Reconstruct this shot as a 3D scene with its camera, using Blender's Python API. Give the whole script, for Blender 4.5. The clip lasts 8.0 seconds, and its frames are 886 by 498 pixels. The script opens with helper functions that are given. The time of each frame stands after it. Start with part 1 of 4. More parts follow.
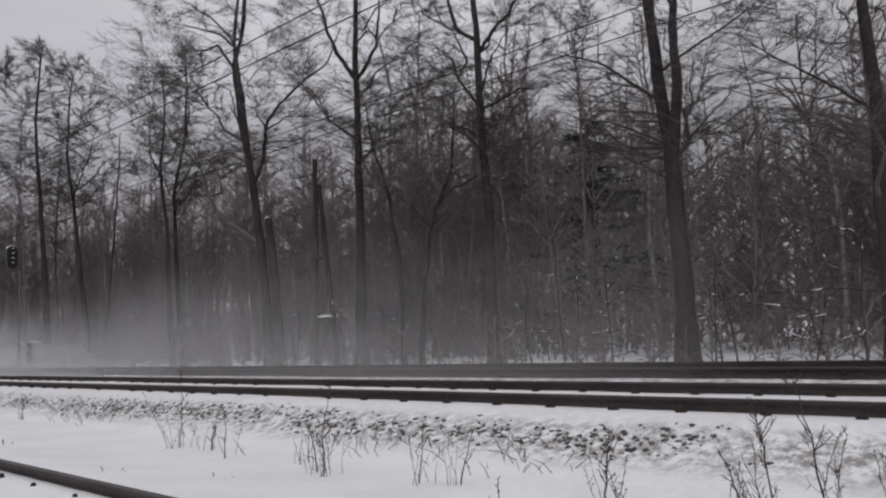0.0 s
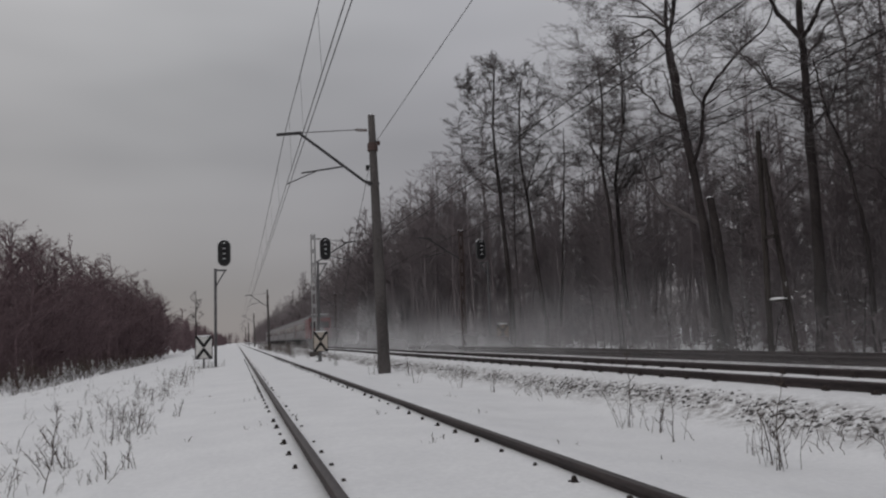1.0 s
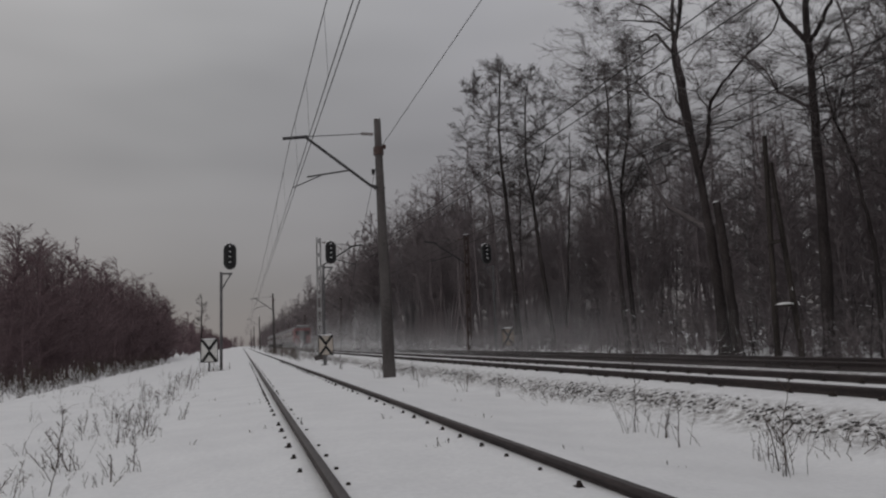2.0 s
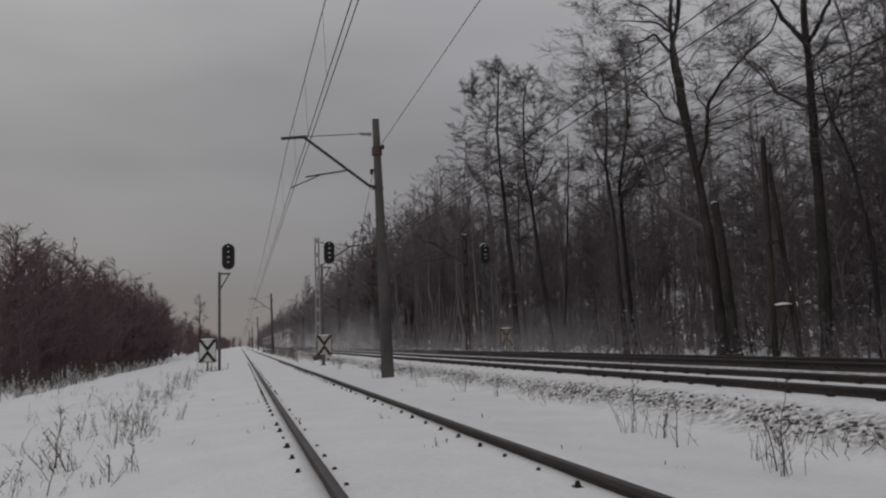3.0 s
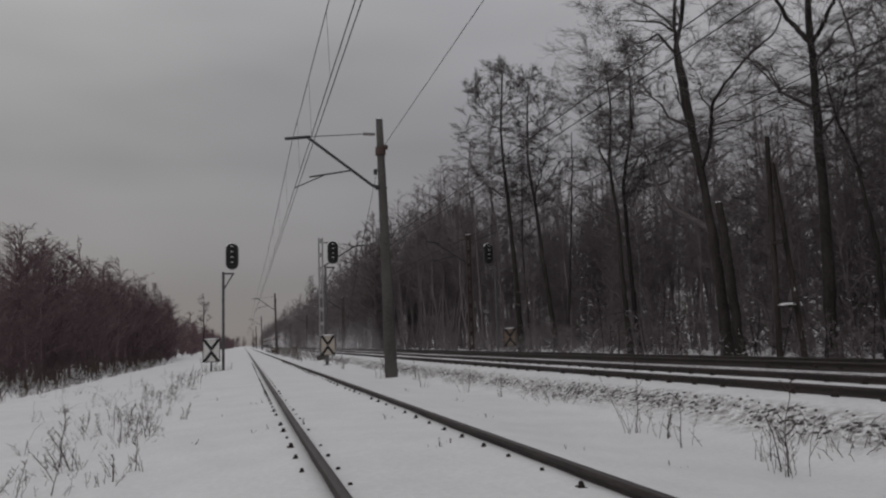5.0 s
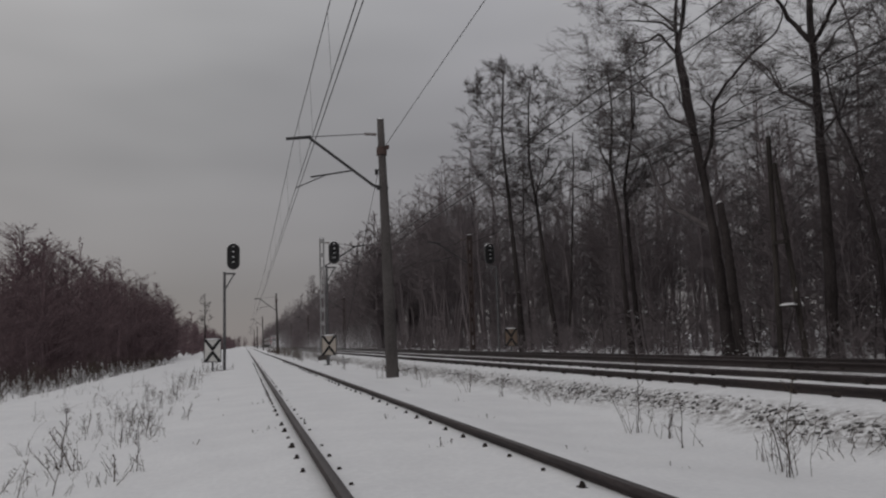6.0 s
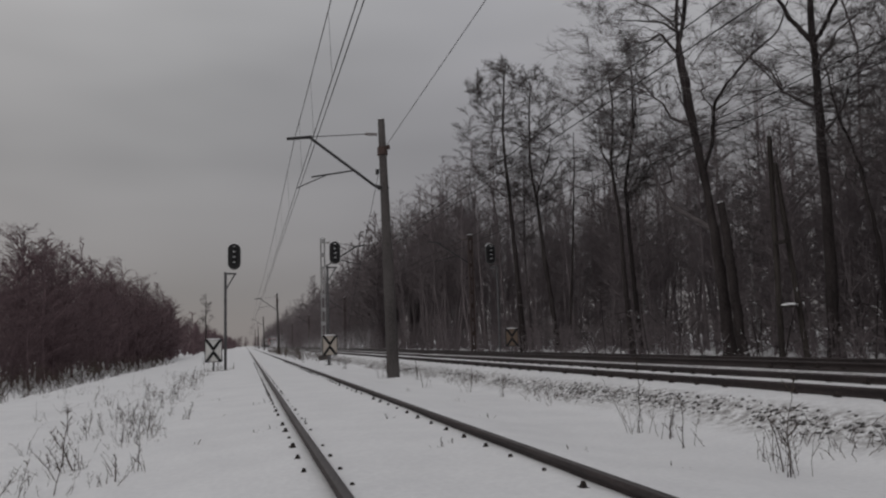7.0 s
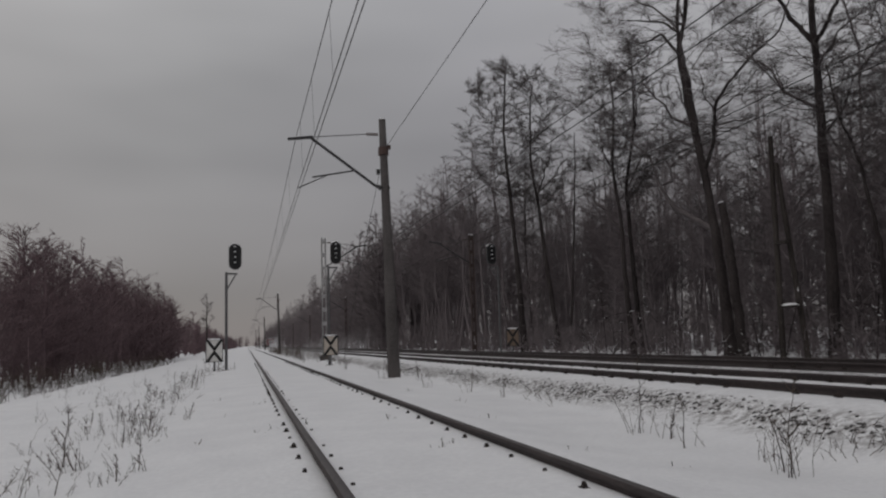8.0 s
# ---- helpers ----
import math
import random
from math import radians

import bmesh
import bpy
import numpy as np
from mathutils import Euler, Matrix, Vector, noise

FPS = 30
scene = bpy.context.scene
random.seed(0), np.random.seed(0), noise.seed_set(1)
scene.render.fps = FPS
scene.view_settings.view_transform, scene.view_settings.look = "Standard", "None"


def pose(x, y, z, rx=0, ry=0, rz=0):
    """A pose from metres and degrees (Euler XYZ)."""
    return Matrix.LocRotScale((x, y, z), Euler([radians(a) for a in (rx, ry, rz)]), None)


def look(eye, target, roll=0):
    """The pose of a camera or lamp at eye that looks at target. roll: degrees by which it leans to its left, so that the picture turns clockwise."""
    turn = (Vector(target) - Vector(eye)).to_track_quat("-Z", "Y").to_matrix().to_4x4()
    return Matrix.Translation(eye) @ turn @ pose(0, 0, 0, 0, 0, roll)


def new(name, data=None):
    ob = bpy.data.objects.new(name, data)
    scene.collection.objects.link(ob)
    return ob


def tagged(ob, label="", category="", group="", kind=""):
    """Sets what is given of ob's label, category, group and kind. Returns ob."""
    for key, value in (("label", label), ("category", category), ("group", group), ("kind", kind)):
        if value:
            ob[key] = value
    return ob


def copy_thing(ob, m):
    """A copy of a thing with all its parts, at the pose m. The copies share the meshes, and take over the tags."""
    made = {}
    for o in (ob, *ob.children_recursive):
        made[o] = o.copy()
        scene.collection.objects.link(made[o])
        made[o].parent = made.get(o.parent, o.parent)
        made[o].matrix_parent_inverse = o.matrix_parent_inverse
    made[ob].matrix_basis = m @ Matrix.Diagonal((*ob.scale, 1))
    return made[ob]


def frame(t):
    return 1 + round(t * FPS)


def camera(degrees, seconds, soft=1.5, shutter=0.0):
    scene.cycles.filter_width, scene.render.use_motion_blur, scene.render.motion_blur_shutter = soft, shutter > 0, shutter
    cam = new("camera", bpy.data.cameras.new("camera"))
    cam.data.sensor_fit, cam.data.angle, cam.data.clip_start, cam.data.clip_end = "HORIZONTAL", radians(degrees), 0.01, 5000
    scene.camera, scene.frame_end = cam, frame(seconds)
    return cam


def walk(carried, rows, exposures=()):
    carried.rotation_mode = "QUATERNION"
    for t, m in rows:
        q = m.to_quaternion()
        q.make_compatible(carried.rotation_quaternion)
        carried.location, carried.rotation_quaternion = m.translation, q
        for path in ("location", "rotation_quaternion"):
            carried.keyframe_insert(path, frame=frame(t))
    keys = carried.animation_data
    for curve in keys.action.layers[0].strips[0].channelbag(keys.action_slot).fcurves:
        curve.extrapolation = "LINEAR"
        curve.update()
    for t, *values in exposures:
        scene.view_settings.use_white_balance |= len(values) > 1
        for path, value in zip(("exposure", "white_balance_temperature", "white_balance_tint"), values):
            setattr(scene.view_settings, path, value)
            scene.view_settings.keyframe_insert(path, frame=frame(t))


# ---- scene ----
# camera: kneeling beside a single track, turns left and then holds
EYE_Z = 0.80
cam = camera(58.8, 8.0, soft=2.2)
TURNS = [
    (0.0, 96.14, 2.62, -46.32), (0.1, 96.11, 2.64, -44.10), (0.2, 96.08, 2.66, -41.00), (0.3, 96.10, 2.65, -36.48),
    (0.4, 96.12, 2.59, -31.50), (0.5, 96.18, 2.56, -27.92), (0.6, 96.17, 2.38, -24.49), (0.7, 96.22, 2.13, -21.43),
    (0.8, 96.22, 2.11, -18.82), (0.9, 96.20, 2.13, -16.45), (1.0, 96.26, 2.08, -14.63), (1.1, 96.30, 2.05, -14.04),
    (1.3, 96.40, 2.01, -14.40), (1.5, 96.55, 1.88, -14.21), (3.0, 96.57, 1.86, -14.37), (3.5, 96.58, 1.86, -14.27),
    (4.0, 96.58, 1.85, -14.21), (4.5, 96.58, 1.84, -14.15), (6.0, 96.59, 1.80, -14.03), (6.5, 96.60, 1.81, -13.97),
    (7.0, 96.59, 1.81, -13.97), (7.5, 96.60, 1.81, -13.90), (8.0, 96.60, 1.79, -13.91),
]
EXPOSURES = [(0.0, 0.62, 6380, 12), (0.3, 0.64, 6380, 12), (0.5, 0.64, 6400, 11), (1.0, 0.16, 6420, 10), (1.5, -0.02, 6480, 10), (3.0, -0.04, 6500, 10), (8.0, -0.05, 6500, 10)]
walk(cam, [(t, pose(-0.06 * max(0.0, 1 - t), 0, EYE_Z, rx, ry, rz)) for t, rx, ry, rz in TURNS], EXPOSURES)


# ---- light: an overcast winter sky ----
def make_world():
    w = bpy.data.worlds.new("overcast_sky")
    w.use_nodes = True
    nt = w.node_tree
    nt.nodes.clear()
    n = nt.nodes.new
    out, bg = n("ShaderNodeOutputWorld"), n("ShaderNodeBackground")
    sky = n("ShaderNodeTexSky")
    sky.sky_type, sky.sun_disc = "NISHITA", False
    sky.sun_elevation, sky.sun_rotation = radians(24), radians(-40)
    co, sep = n("ShaderNodeTexCoord"), n("ShaderNodeSeparateXYZ")
    ramp = n("ShaderNodeValToRGB")
    ramp.color_ramp.elements[0].position, ramp.color_ramp.elements[0].color = 0.0, (1.92, 1.79, 1.78, 1)
    ramp.color_ramp.elements[1].position, ramp.color_ramp.elements[1].color = 1.0, (4.9, 4.88, 4.95, 1)
    e = ramp.color_ramp.elements.new(0.22)
    e.color = (2.28, 2.23, 2.25, 1)
    e = ramp.color_ramp.elements.new(0.42)
    e.color = (3.8, 3.77, 3.81, 1)
    mp, cl, cr = n("ShaderNodeMapping"), n("ShaderNodeTexNoise"), n("ShaderNodeMapRange")
    mp.inputs["Scale"].default_value = (1.2, 1.2, 4.0)
    cl.inputs["Scale"].default_value, cl.inputs["Detail"].default_value = 1.1, 3.0
    cr.inputs["From Min"].default_value, cr.inputs["From Max"].default_value = 0.3, 0.7
    cr.inputs["To Min"].default_value, cr.inputs["To Max"].default_value = 0.78, 1.24
    mul, mix = n("ShaderNodeMix"), n("ShaderNodeMix")
    mul.data_type = mix.data_type = "RGBA"
    mul.blend_type = "MULTIPLY"
    mul.inputs[0].default_value, mix.inputs[0].default_value = 1.0, 0.975
    l = nt.links.new
    l(co.outputs["Generated"], sep.inputs[0])
    l(sep.outputs["Z"], ramp.inputs[0])
    l(co.outputs["Generated"], mp.inputs[0])
    l(mp.outputs[0], cl.inputs["Vector"])
    l(cl.outputs["Fac"], cr.inputs["Value"])
    l(ramp.outputs["Color"], mul.inputs[6])
    l(cr.outputs["Result"], mul.inputs[7])
    l(sky.outputs[0], mix.inputs[6])
    drift, shade = n("ShaderNodeValToRGB"), n("ShaderNodeMix")
    drift.color_ramp.elements[0].position, drift.color_ramp.elements[0].color = 0.30, (1.09, 1.08, 1.07, 1)
    drift.color_ramp.elements[1].position, drift.color_ramp.elements[1].color = 1.0, (1.04, 1.04, 1.05, 1)
    drift.color_ramp.elements.new(0.47).color = (1.0, 1.0, 1.0, 1)
    drift.color_ramp.elements.new(0.64).color = (0.87, 0.87, 0.90, 1)
    east = n("ShaderNodeMath")
    east.operation = "MULTIPLY_ADD"
    east.inputs[1].default_value = east.inputs[2].default_value = 0.5
    shade.data_type, shade.blend_type = "RGBA", "MULTIPLY"
    shade.inputs[0].default_value = 1.0
    l(sep.outputs["X"], east.inputs[0])
    l(east.outputs[0], drift.inputs[0])
    l(mul.outputs[2], shade.inputs[6])
    l(drift.outputs["Color"], shade.inputs[7])
    l(shade.outputs[2], mix.inputs[7])
    l(mix.outputs[2], bg.inputs["Color"])
    bg.inputs["Strength"].default_value = 0.108
    l(bg.outputs[0], out.inputs[0])
    scene.world = w


make_world()
sun = new("sun", bpy.data.lights.new("sun", "SUN"))
sun.data.energy, sun.data.angle, sun.data.color = 0.34, radians(40), (1.0, 0.97, 0.94)
sun.matrix_world = look((0, 0, 0), (0.5, 0.6, -0.8))


# ---- materials ----
def material(name, dark, light, rough=0.8, scale=8.0, fine=60.0, bump=0.2, dist=0.01, metal=0.0, stretch=(1, 1, 1), spread=0.0, spec=0.5):
    """Two scales of noise between two colours, with relief; spread: how much single pieces differ."""
    m = bpy.data.materials.new(name)
    m.use_nodes = True
    nt = m.node_tree
    b = nt.nodes["Principled BSDF"]
    n, l = nt.nodes.new, nt.links.new
    co, mp = n("ShaderNodeTexCoord"), n("ShaderNodeMapping")
    mp.inputs["Scale"].default_value = stretch
    l(co.outputs["Object"], mp.inputs[0])
    a, c = n("ShaderNodeTexNoise"), n("ShaderNodeTexNoise")
    a.inputs["Scale"].default_value, a.inputs["Detail"].default_value = scale, 3
    c.inputs["Scale"].default_value, c.inputs["Detail"].default_value = fine, 2
    l(mp.outputs[0], a.inputs["Vector"])
    l(mp.outputs[0], c.inputs["Vector"])
    add = n("ShaderNodeMath")
    add.operation = "MULTIPLY_ADD"
    add.inputs[1].default_value, add.inputs[2].default_value = 0.5, -0.0
    l(a.outputs["Fac"], add.inputs[0])
    add2 = n("ShaderNodeMath")
    add2.operation = "MULTIPLY_ADD"
    add2.inputs[1].default_value = 0.5
    l(c.outputs["Fac"], add2.inputs[0])
    l(add.outputs[0], add2.inputs[2])
    ramp = n("ShaderNodeValToRGB")
    ramp.color_ramp.elements[0].position, ramp.color_ramp.elements[0].color = 0.36, (*dark, 1)
    ramp.color_ramp.elements[1].position, ramp.color_ramp.elements[1].color = 0.66, (*light, 1)
    l(add2.outputs[0], ramp.inputs[0])
    colour = ramp.outputs["Color"]
    if spread:
        info, mr, mix = n("ShaderNodeObjectInfo"), n("ShaderNodeMapRange"), n("ShaderNodeMix")
        mr.inputs["To Min"].default_value, mr.inputs["To Max"].default_value = 1 - spread, 1 + spread
        mix.data_type, mix.blend_type = "RGBA", "MULTIPLY"
        mix.inputs[0].default_value = 1
        l(info.outputs["Random"], mr.inputs["Value"])
        l(colour, mix.inputs[6])
        l(mr.outputs["Result"], mix.inputs[7])
        colour = mix.outputs[2]
    l(colour, b.inputs["Base Color"])
    b.inputs["Roughness"].default_value, b.inputs["Metallic"].default_value = rough, metal
    b.inputs["Specular IOR Level"].default_value = spec
    if bump:
        bp = n("ShaderNodeBump")
        bp.inputs["Strength"].default_value, bp.inputs["Distance"].default_value = bump, dist
        l(add2.outputs[0], bp.inputs["Height"])
        l(bp.outputs[0], b.inputs["Normal"])
    return m


SNOW = material("snow", (0.70, 0.70, 0.715), (0.80, 0.80, 0.81), 0.7, 1.3, 22, 0.5, 0.03, spec=0.3)
SNOW_CAP = material("snow_cap", (0.78, 0.78, 0.8), (0.88, 0.88, 0.89), 0.7, 6, 40, 0.3, 0.01, spec=0.3)
BARK = material("bark", (0.022, 0.018, 0.018), (0.060, 0.051, 0.050), 0.9, 3, 30, 0.7, 0.03, stretch=(1, 1, 0.25), spread=0.2, spec=0.12)
TWIG = material("twig", (0.062, 0.054, 0.055), (0.135, 0.119, 0.12), 0.9, 2, 20, 0.0, spread=0.2, spec=0.12)
# twigs paler and purple-grey: thin haze over the woods is put into this colour
THICKET = material("thicket", (0.116, 0.099, 0.102), (0.228, 0.197, 0.203), 0.9, 0.5, 9, 0.0, spec=0.1)
HEDGE = material("red_brown_twigs", (0.105, 0.074, 0.080), (0.215, 0.152, 0.163), 0.9, 0.5, 9, 0.0, spec=0.1)
BIRCH = material("birch_bark", (0.05, 0.045, 0.045), (0.33, 0.31, 0.31), 0.8, 2, 12, 0.2, stretch=(1, 1, 2))
NEEDLES = material("needles", (0.022, 0.030, 0.025), (0.055, 0.066, 0.056), 0.8, 4, 30, 0.0, spec=0.15)
RAIL = material("rail_steel", (0.018, 0.013, 0.013), (0.053, 0.039, 0.038), 0.75, 3, 45, 0.25, 0.004, 0.1, stretch=(1, 0.3, 1))
RAIL_TOP = material("rail_head_steel", (0.042, 0.036, 0.036), (0.10, 0.088, 0.087), 0.55, 4, 60, 0.1, 0.002, 0.3, stretch=(1, 0.15, 1))
IRON = material("fastener_iron", (0.02, 0.017, 0.016), (0.06, 0.045, 0.04), 0.8, 20, 90, 0.3, 0.004, 0.3, spread=0.3, spec=0.3)
CONCRETE = material("mast_concrete", (0.055, 0.049, 0.048), (0.115, 0.105, 0.102), 0.9, 2, 40, 0.5, 0.006, stretch=(1, 1, 0.4), spec=0.25)
GALV = material("painted_steel", (0.065, 0.065, 0.068), (0.15, 0.146, 0.15), 0.6, 6, 50, 0.15, 0.003, 0.3)
PALE_STEEL = material("pale_steel", (0.24, 0.24, 0.24), (0.42, 0.41, 0.41), 0.6, 6, 50, 0.15, 0.003, 0.2)
DARK_STEEL = material("dark_steel", (0.025, 0.024, 0.026), (0.06, 0.056, 0.058), 0.6, 6, 50, 0.15, 0.003, 0.3)
WIRE = material("wire_copper", (0.022, 0.022, 0.022), (0.05, 0.048, 0.047), 0.8, 8, 40, 0.0, spec=0.15)
BLACK = material("black_enamel", (0.010, 0.010, 0.011), (0.028, 0.027, 0.028), 0.5, 10, 60, 0.1, 0.002, spec=0.3)
WHITE = material("white_enamel", (0.50, 0.49, 0.47), (0.72, 0.71, 0.69), 0.6, 8, 40, 0.1, 0.002)
YELLOWED = material("yellowed_enamel", (0.38, 0.33, 0.28), (0.54, 0.48, 0.42), 0.6, 8, 40, 0.1, 0.002)
# board paint made dimmer: the shade before the woods is in the colour
SHADED_OCHRE = material("shaded_ochre_enamel", (0.13, 0.092, 0.066), (0.21, 0.152, 0.115), 0.7, 8, 40, 0.1, 0.002)
RUST = material("rusty_band", (0.045, 0.028, 0.025), (0.095, 0.060, 0.052), 0.85, 15, 70, 0.4, 0.004)
BROWN_STEEL = material("brown_steel", (0.045, 0.033, 0.031), (0.09, 0.066, 0.06), 0.8, 6, 50, 0.2, 0.003, spec=0.2)
LENS_GLASS = material("signal_lens", (0.02, 0.02, 0.022), (0.05, 0.05, 0.055), 0.15, 20, 60, 0.0)
CERAMIC = material("brown_ceramic", (0.05, 0.03, 0.025), (0.10, 0.06, 0.05), 0.3, 20, 60, 0.0)
OLD_WOOD = material("weathered_pole_wood", (0.022, 0.019, 0.018), (0.07, 0.06, 0.055), 0.9, 4, 40, 0.5, 0.01, stretch=(1, 1, 0.1), spec=0.12)
STONE = material("ballast_stone", (0.045, 0.043, 0.042), (0.15, 0.142, 0.138), 0.9, 14, 60, 0.5, 0.01, spread=0.35, spec=0.25)
DRY = material("dry_stalk", (0.04, 0.031, 0.027), (0.12, 0.095, 0.078), 0.9, 8, 40, 0.0, spread=0.3, spec=0.15)
COACH_GREY = material("coach_grey_paint", (0.14, 0.132, 0.136), (0.215, 0.203, 0.208), 0.5, 1.5, 20, 0.05, 0.004)
COACH_RED = material("coach_red_paint", (0.12, 0.036, 0.04), (0.19, 0.058, 0.062), 0.5, 1.5, 20, 0.05, 0.004)
COACH_ROOF = material("coach_roof", (0.12, 0.116, 0.12), (0.22, 0.213, 0.22), 0.7, 1.5, 20, 0.1, 0.004)
WINDOW_GLASS = material("coach_window", (0.012, 0.013, 0.015), (0.03, 0.032, 0.035), 0.08, 2, 10, 0.0)


def soil_snow():
    """Grit and soil show through the thin snow on the ballast shoulder and between the two tracks."""
    nt = SNOW.node_tree
    n, l = nt.nodes.new, nt.links.new
    b = nt.nodes["Principled BSDF"]
    was = b.inputs["Base Color"].links[0].from_socket
    co, sep, nz = n("ShaderNodeTexCoord"), n("ShaderNodeSeparateXYZ"), n("ShaderNodeTexNoise")
    strip = n("ShaderNodeMapRange")
    strip.inputs["From Max"].default_value = 16.0
    ramp = n("ShaderNodeValToRGB")
    stops = ((4.55, 0), (4.95, 0.85), (5.2, 0.85), (5.45, 0.15), (5.8, 0.1), (7.8, 0.1), (8.1, 0.95), (9.85, 0.95), (10.05, 0.2), (12.0, 0.1), (13.0, 0))
    ramp.color_ramp.elements[0].position, ramp.color_ramp.elements[0].color = 0, (0, 0, 0, 1)
    ramp.color_ramp.elements[1].position, ramp.color_ramp.elements[1].color = 1, (0, 0, 0, 1)
    for at, k in stops:
        ramp.color_ramp.elements.new(at / 16).color = (k, k, k, 1)
    nz.inputs["Scale"].default_value, nz.inputs["Detail"].default_value, nz.inputs["Roughness"].default_value = 9.0, 5, 0.75
    cut = n("ShaderNodeMapRange")
    cut.inputs["From Min"].default_value, cut.inputs["From Max"].default_value = 0.42, 0.60
    mul, mix = n("ShaderNodeMath"), n("ShaderNodeMix")
    mul.operation = "MULTIPLY"
    mix.data_type = "RGBA"
    mix.inputs[7].default_value = (0.16, 0.145, 0.138, 1)
    l(co.outputs["Object"], sep.inputs[0])
    l(co.outputs["Object"], nz.inputs["Vector"])
    l(sep.outputs["X"], strip.inputs["Value"])
    l(strip.outputs["Result"], ramp.inputs[0])
    l(nz.outputs["Fac"], cut.inputs["Value"])
    l(cut.outputs["Result"], mul.inputs[0])
    l(ramp.outputs["Color"], mul.inputs[1])
    l(mul.outputs[0], mix.inputs[0])
    l(was, mix.inputs[6])
    l(mix.outputs[2], b.inputs["Base Color"])


soil_snow()


def dust_material(name, density, seed):
    """Powder snow in the air: thin towards the top and the ends of each veil, torn by noise."""
    m = bpy.data.materials.new(name)
    m.use_nodes = True
    nt = m.node_tree
    nt.nodes.clear()
    n, l = nt.nodes.new, nt.links.new
    out, mix, tr = n("ShaderNodeOutputMaterial"), n("ShaderNodeMixShader"), n("ShaderNodeBsdfTransparent")
    add, di, tl = n("ShaderNodeMixShader"), n("ShaderNodeBsdfDiffuse"), n("ShaderNodeBsdfTranslucent")
    di.inputs["Color"].default_value = tl.inputs["Color"].default_value = (0.82, 0.82, 0.83, 1)
    co, sep = n("ShaderNodeTexCoord"), n("ShaderNodeSeparateXYZ")
    l(co.outputs["UV"], sep.inputs[0])

    def calc(op, a, b=None, c=None):
        k = n("ShaderNodeMath")
        k.operation = op
        for i, v in enumerate((a, b, c)):
            if v is None:
                continue
            if isinstance(v, (int, float)):
                k.inputs[i].default_value = v
            else:
                l(v, k.inputs[i])
        return k.outputs[0]

    nz = n("ShaderNodeTexNoise")
    mp = n("ShaderNodeMapping")
    mp.inputs["Location"].default_value = (seed * 3.7, seed, 0)
    mp.inputs["Scale"].default_value = (0.10, 0.10, 0.28)
    nz.inputs["Scale"].default_value, nz.inputs["Detail"].default_value = 1.0, 5
    l(co.outputs["Object"], mp.inputs[0])
    l(mp.outputs[0], nz.inputs["Vector"])
    u, v = sep.outputs["X"], sep.outputs["Y"]
    ends = calc("MULTIPLY", calc("MULTIPLY", u, calc("SUBTRACT", 1.0, u)), 4.0)
    ends = calc("POWER", ends, 0.8)
    lift = calc("MULTIPLY_ADD", nz.outputs["Fac"], 1.1, -0.55)
    top = calc("MAXIMUM", calc("SUBTRACT", 1.0, calc("ADD", v, lift)), 0.0)
    top = calc("MINIMUM", calc("POWER", top, 2.2), 1.0)
    edge = calc("MINIMUM", calc("MULTIPLY", calc("SUBTRACT", 1.0, v), 4.0), 1.0)
    fac = calc("MULTIPLY", calc("MULTIPLY", calc("MULTIPLY", ends, top), edge), density)
    fac = calc("MINIMUM", fac, 0.9)
    add.inputs[0].default_value = 0.5
    l(di.outputs[0], add.inputs[1])
    l(tl.outputs[0], add.inputs[2])
    l(fac, mix.inputs[0])
    l(tr.outputs[0], mix.inputs[1])
    l(add.outputs[0], mix.inputs[2])
    l(mix.outputs[0], out.inputs["Surface"])
    return m


# ---- mesh helpers ----
def part(name, bm, mat, parent=None, label="", smooth=False):
    me = bpy.data.meshes.new(name)
    bm.to_mesh(me)
    bm.free()
    me.materials.append(mat)
    if smooth:
        me.shade_smooth()
    ob = new(name, me)
    if parent:
        ob.parent = parent
    if label:
        tagged(ob, label)
    return ob


def thing(name, label, category, group="", kind="", m=None):
    ob = tagged(new(name), label, category, group, kind)
    if m is not None:
        ob.matrix_world = m
    return ob


def add_box(bm, size, at=(0, 0, 0), rot=(0, 0, 0), bevel=0.0):
    r = bmesh.ops.create_cube(bm, size=1, matrix=pose(*at, *rot) @ Matrix.Diagonal((*size, 1)))
    if bevel:
        es = list({e for v in r["verts"] for e in v.link_edges})
        bmesh.ops.bevel(bm, geom=es, offset=bevel, segments=2, affect="EDGES")
    return bm


def box(size, at=(0, 0, 0), rot=(0, 0, 0), bevel=0.0):
    return add_box(bmesh.new(), size, at, rot, bevel)


def add_rod(bm, a, b, r1, r2=None, sides=10, caps=True):
    a, b = Vector(a), Vector(b)
    way = b - a
    m = Matrix.Translation((a + b) / 2) @ way.to_track_quat("Z", "Y").to_matrix().to_4x4()
    bmesh.ops.create_cone(bm, cap_ends=caps, segments=sides, radius1=r1, radius2=r1 if r2 is None else r2, depth=way.length, matrix=m)
    return bm


def rod(a, b, r1, r2=None, sides=10):
    return add_rod(bmesh.new(), a, b, r1, r2, sides)


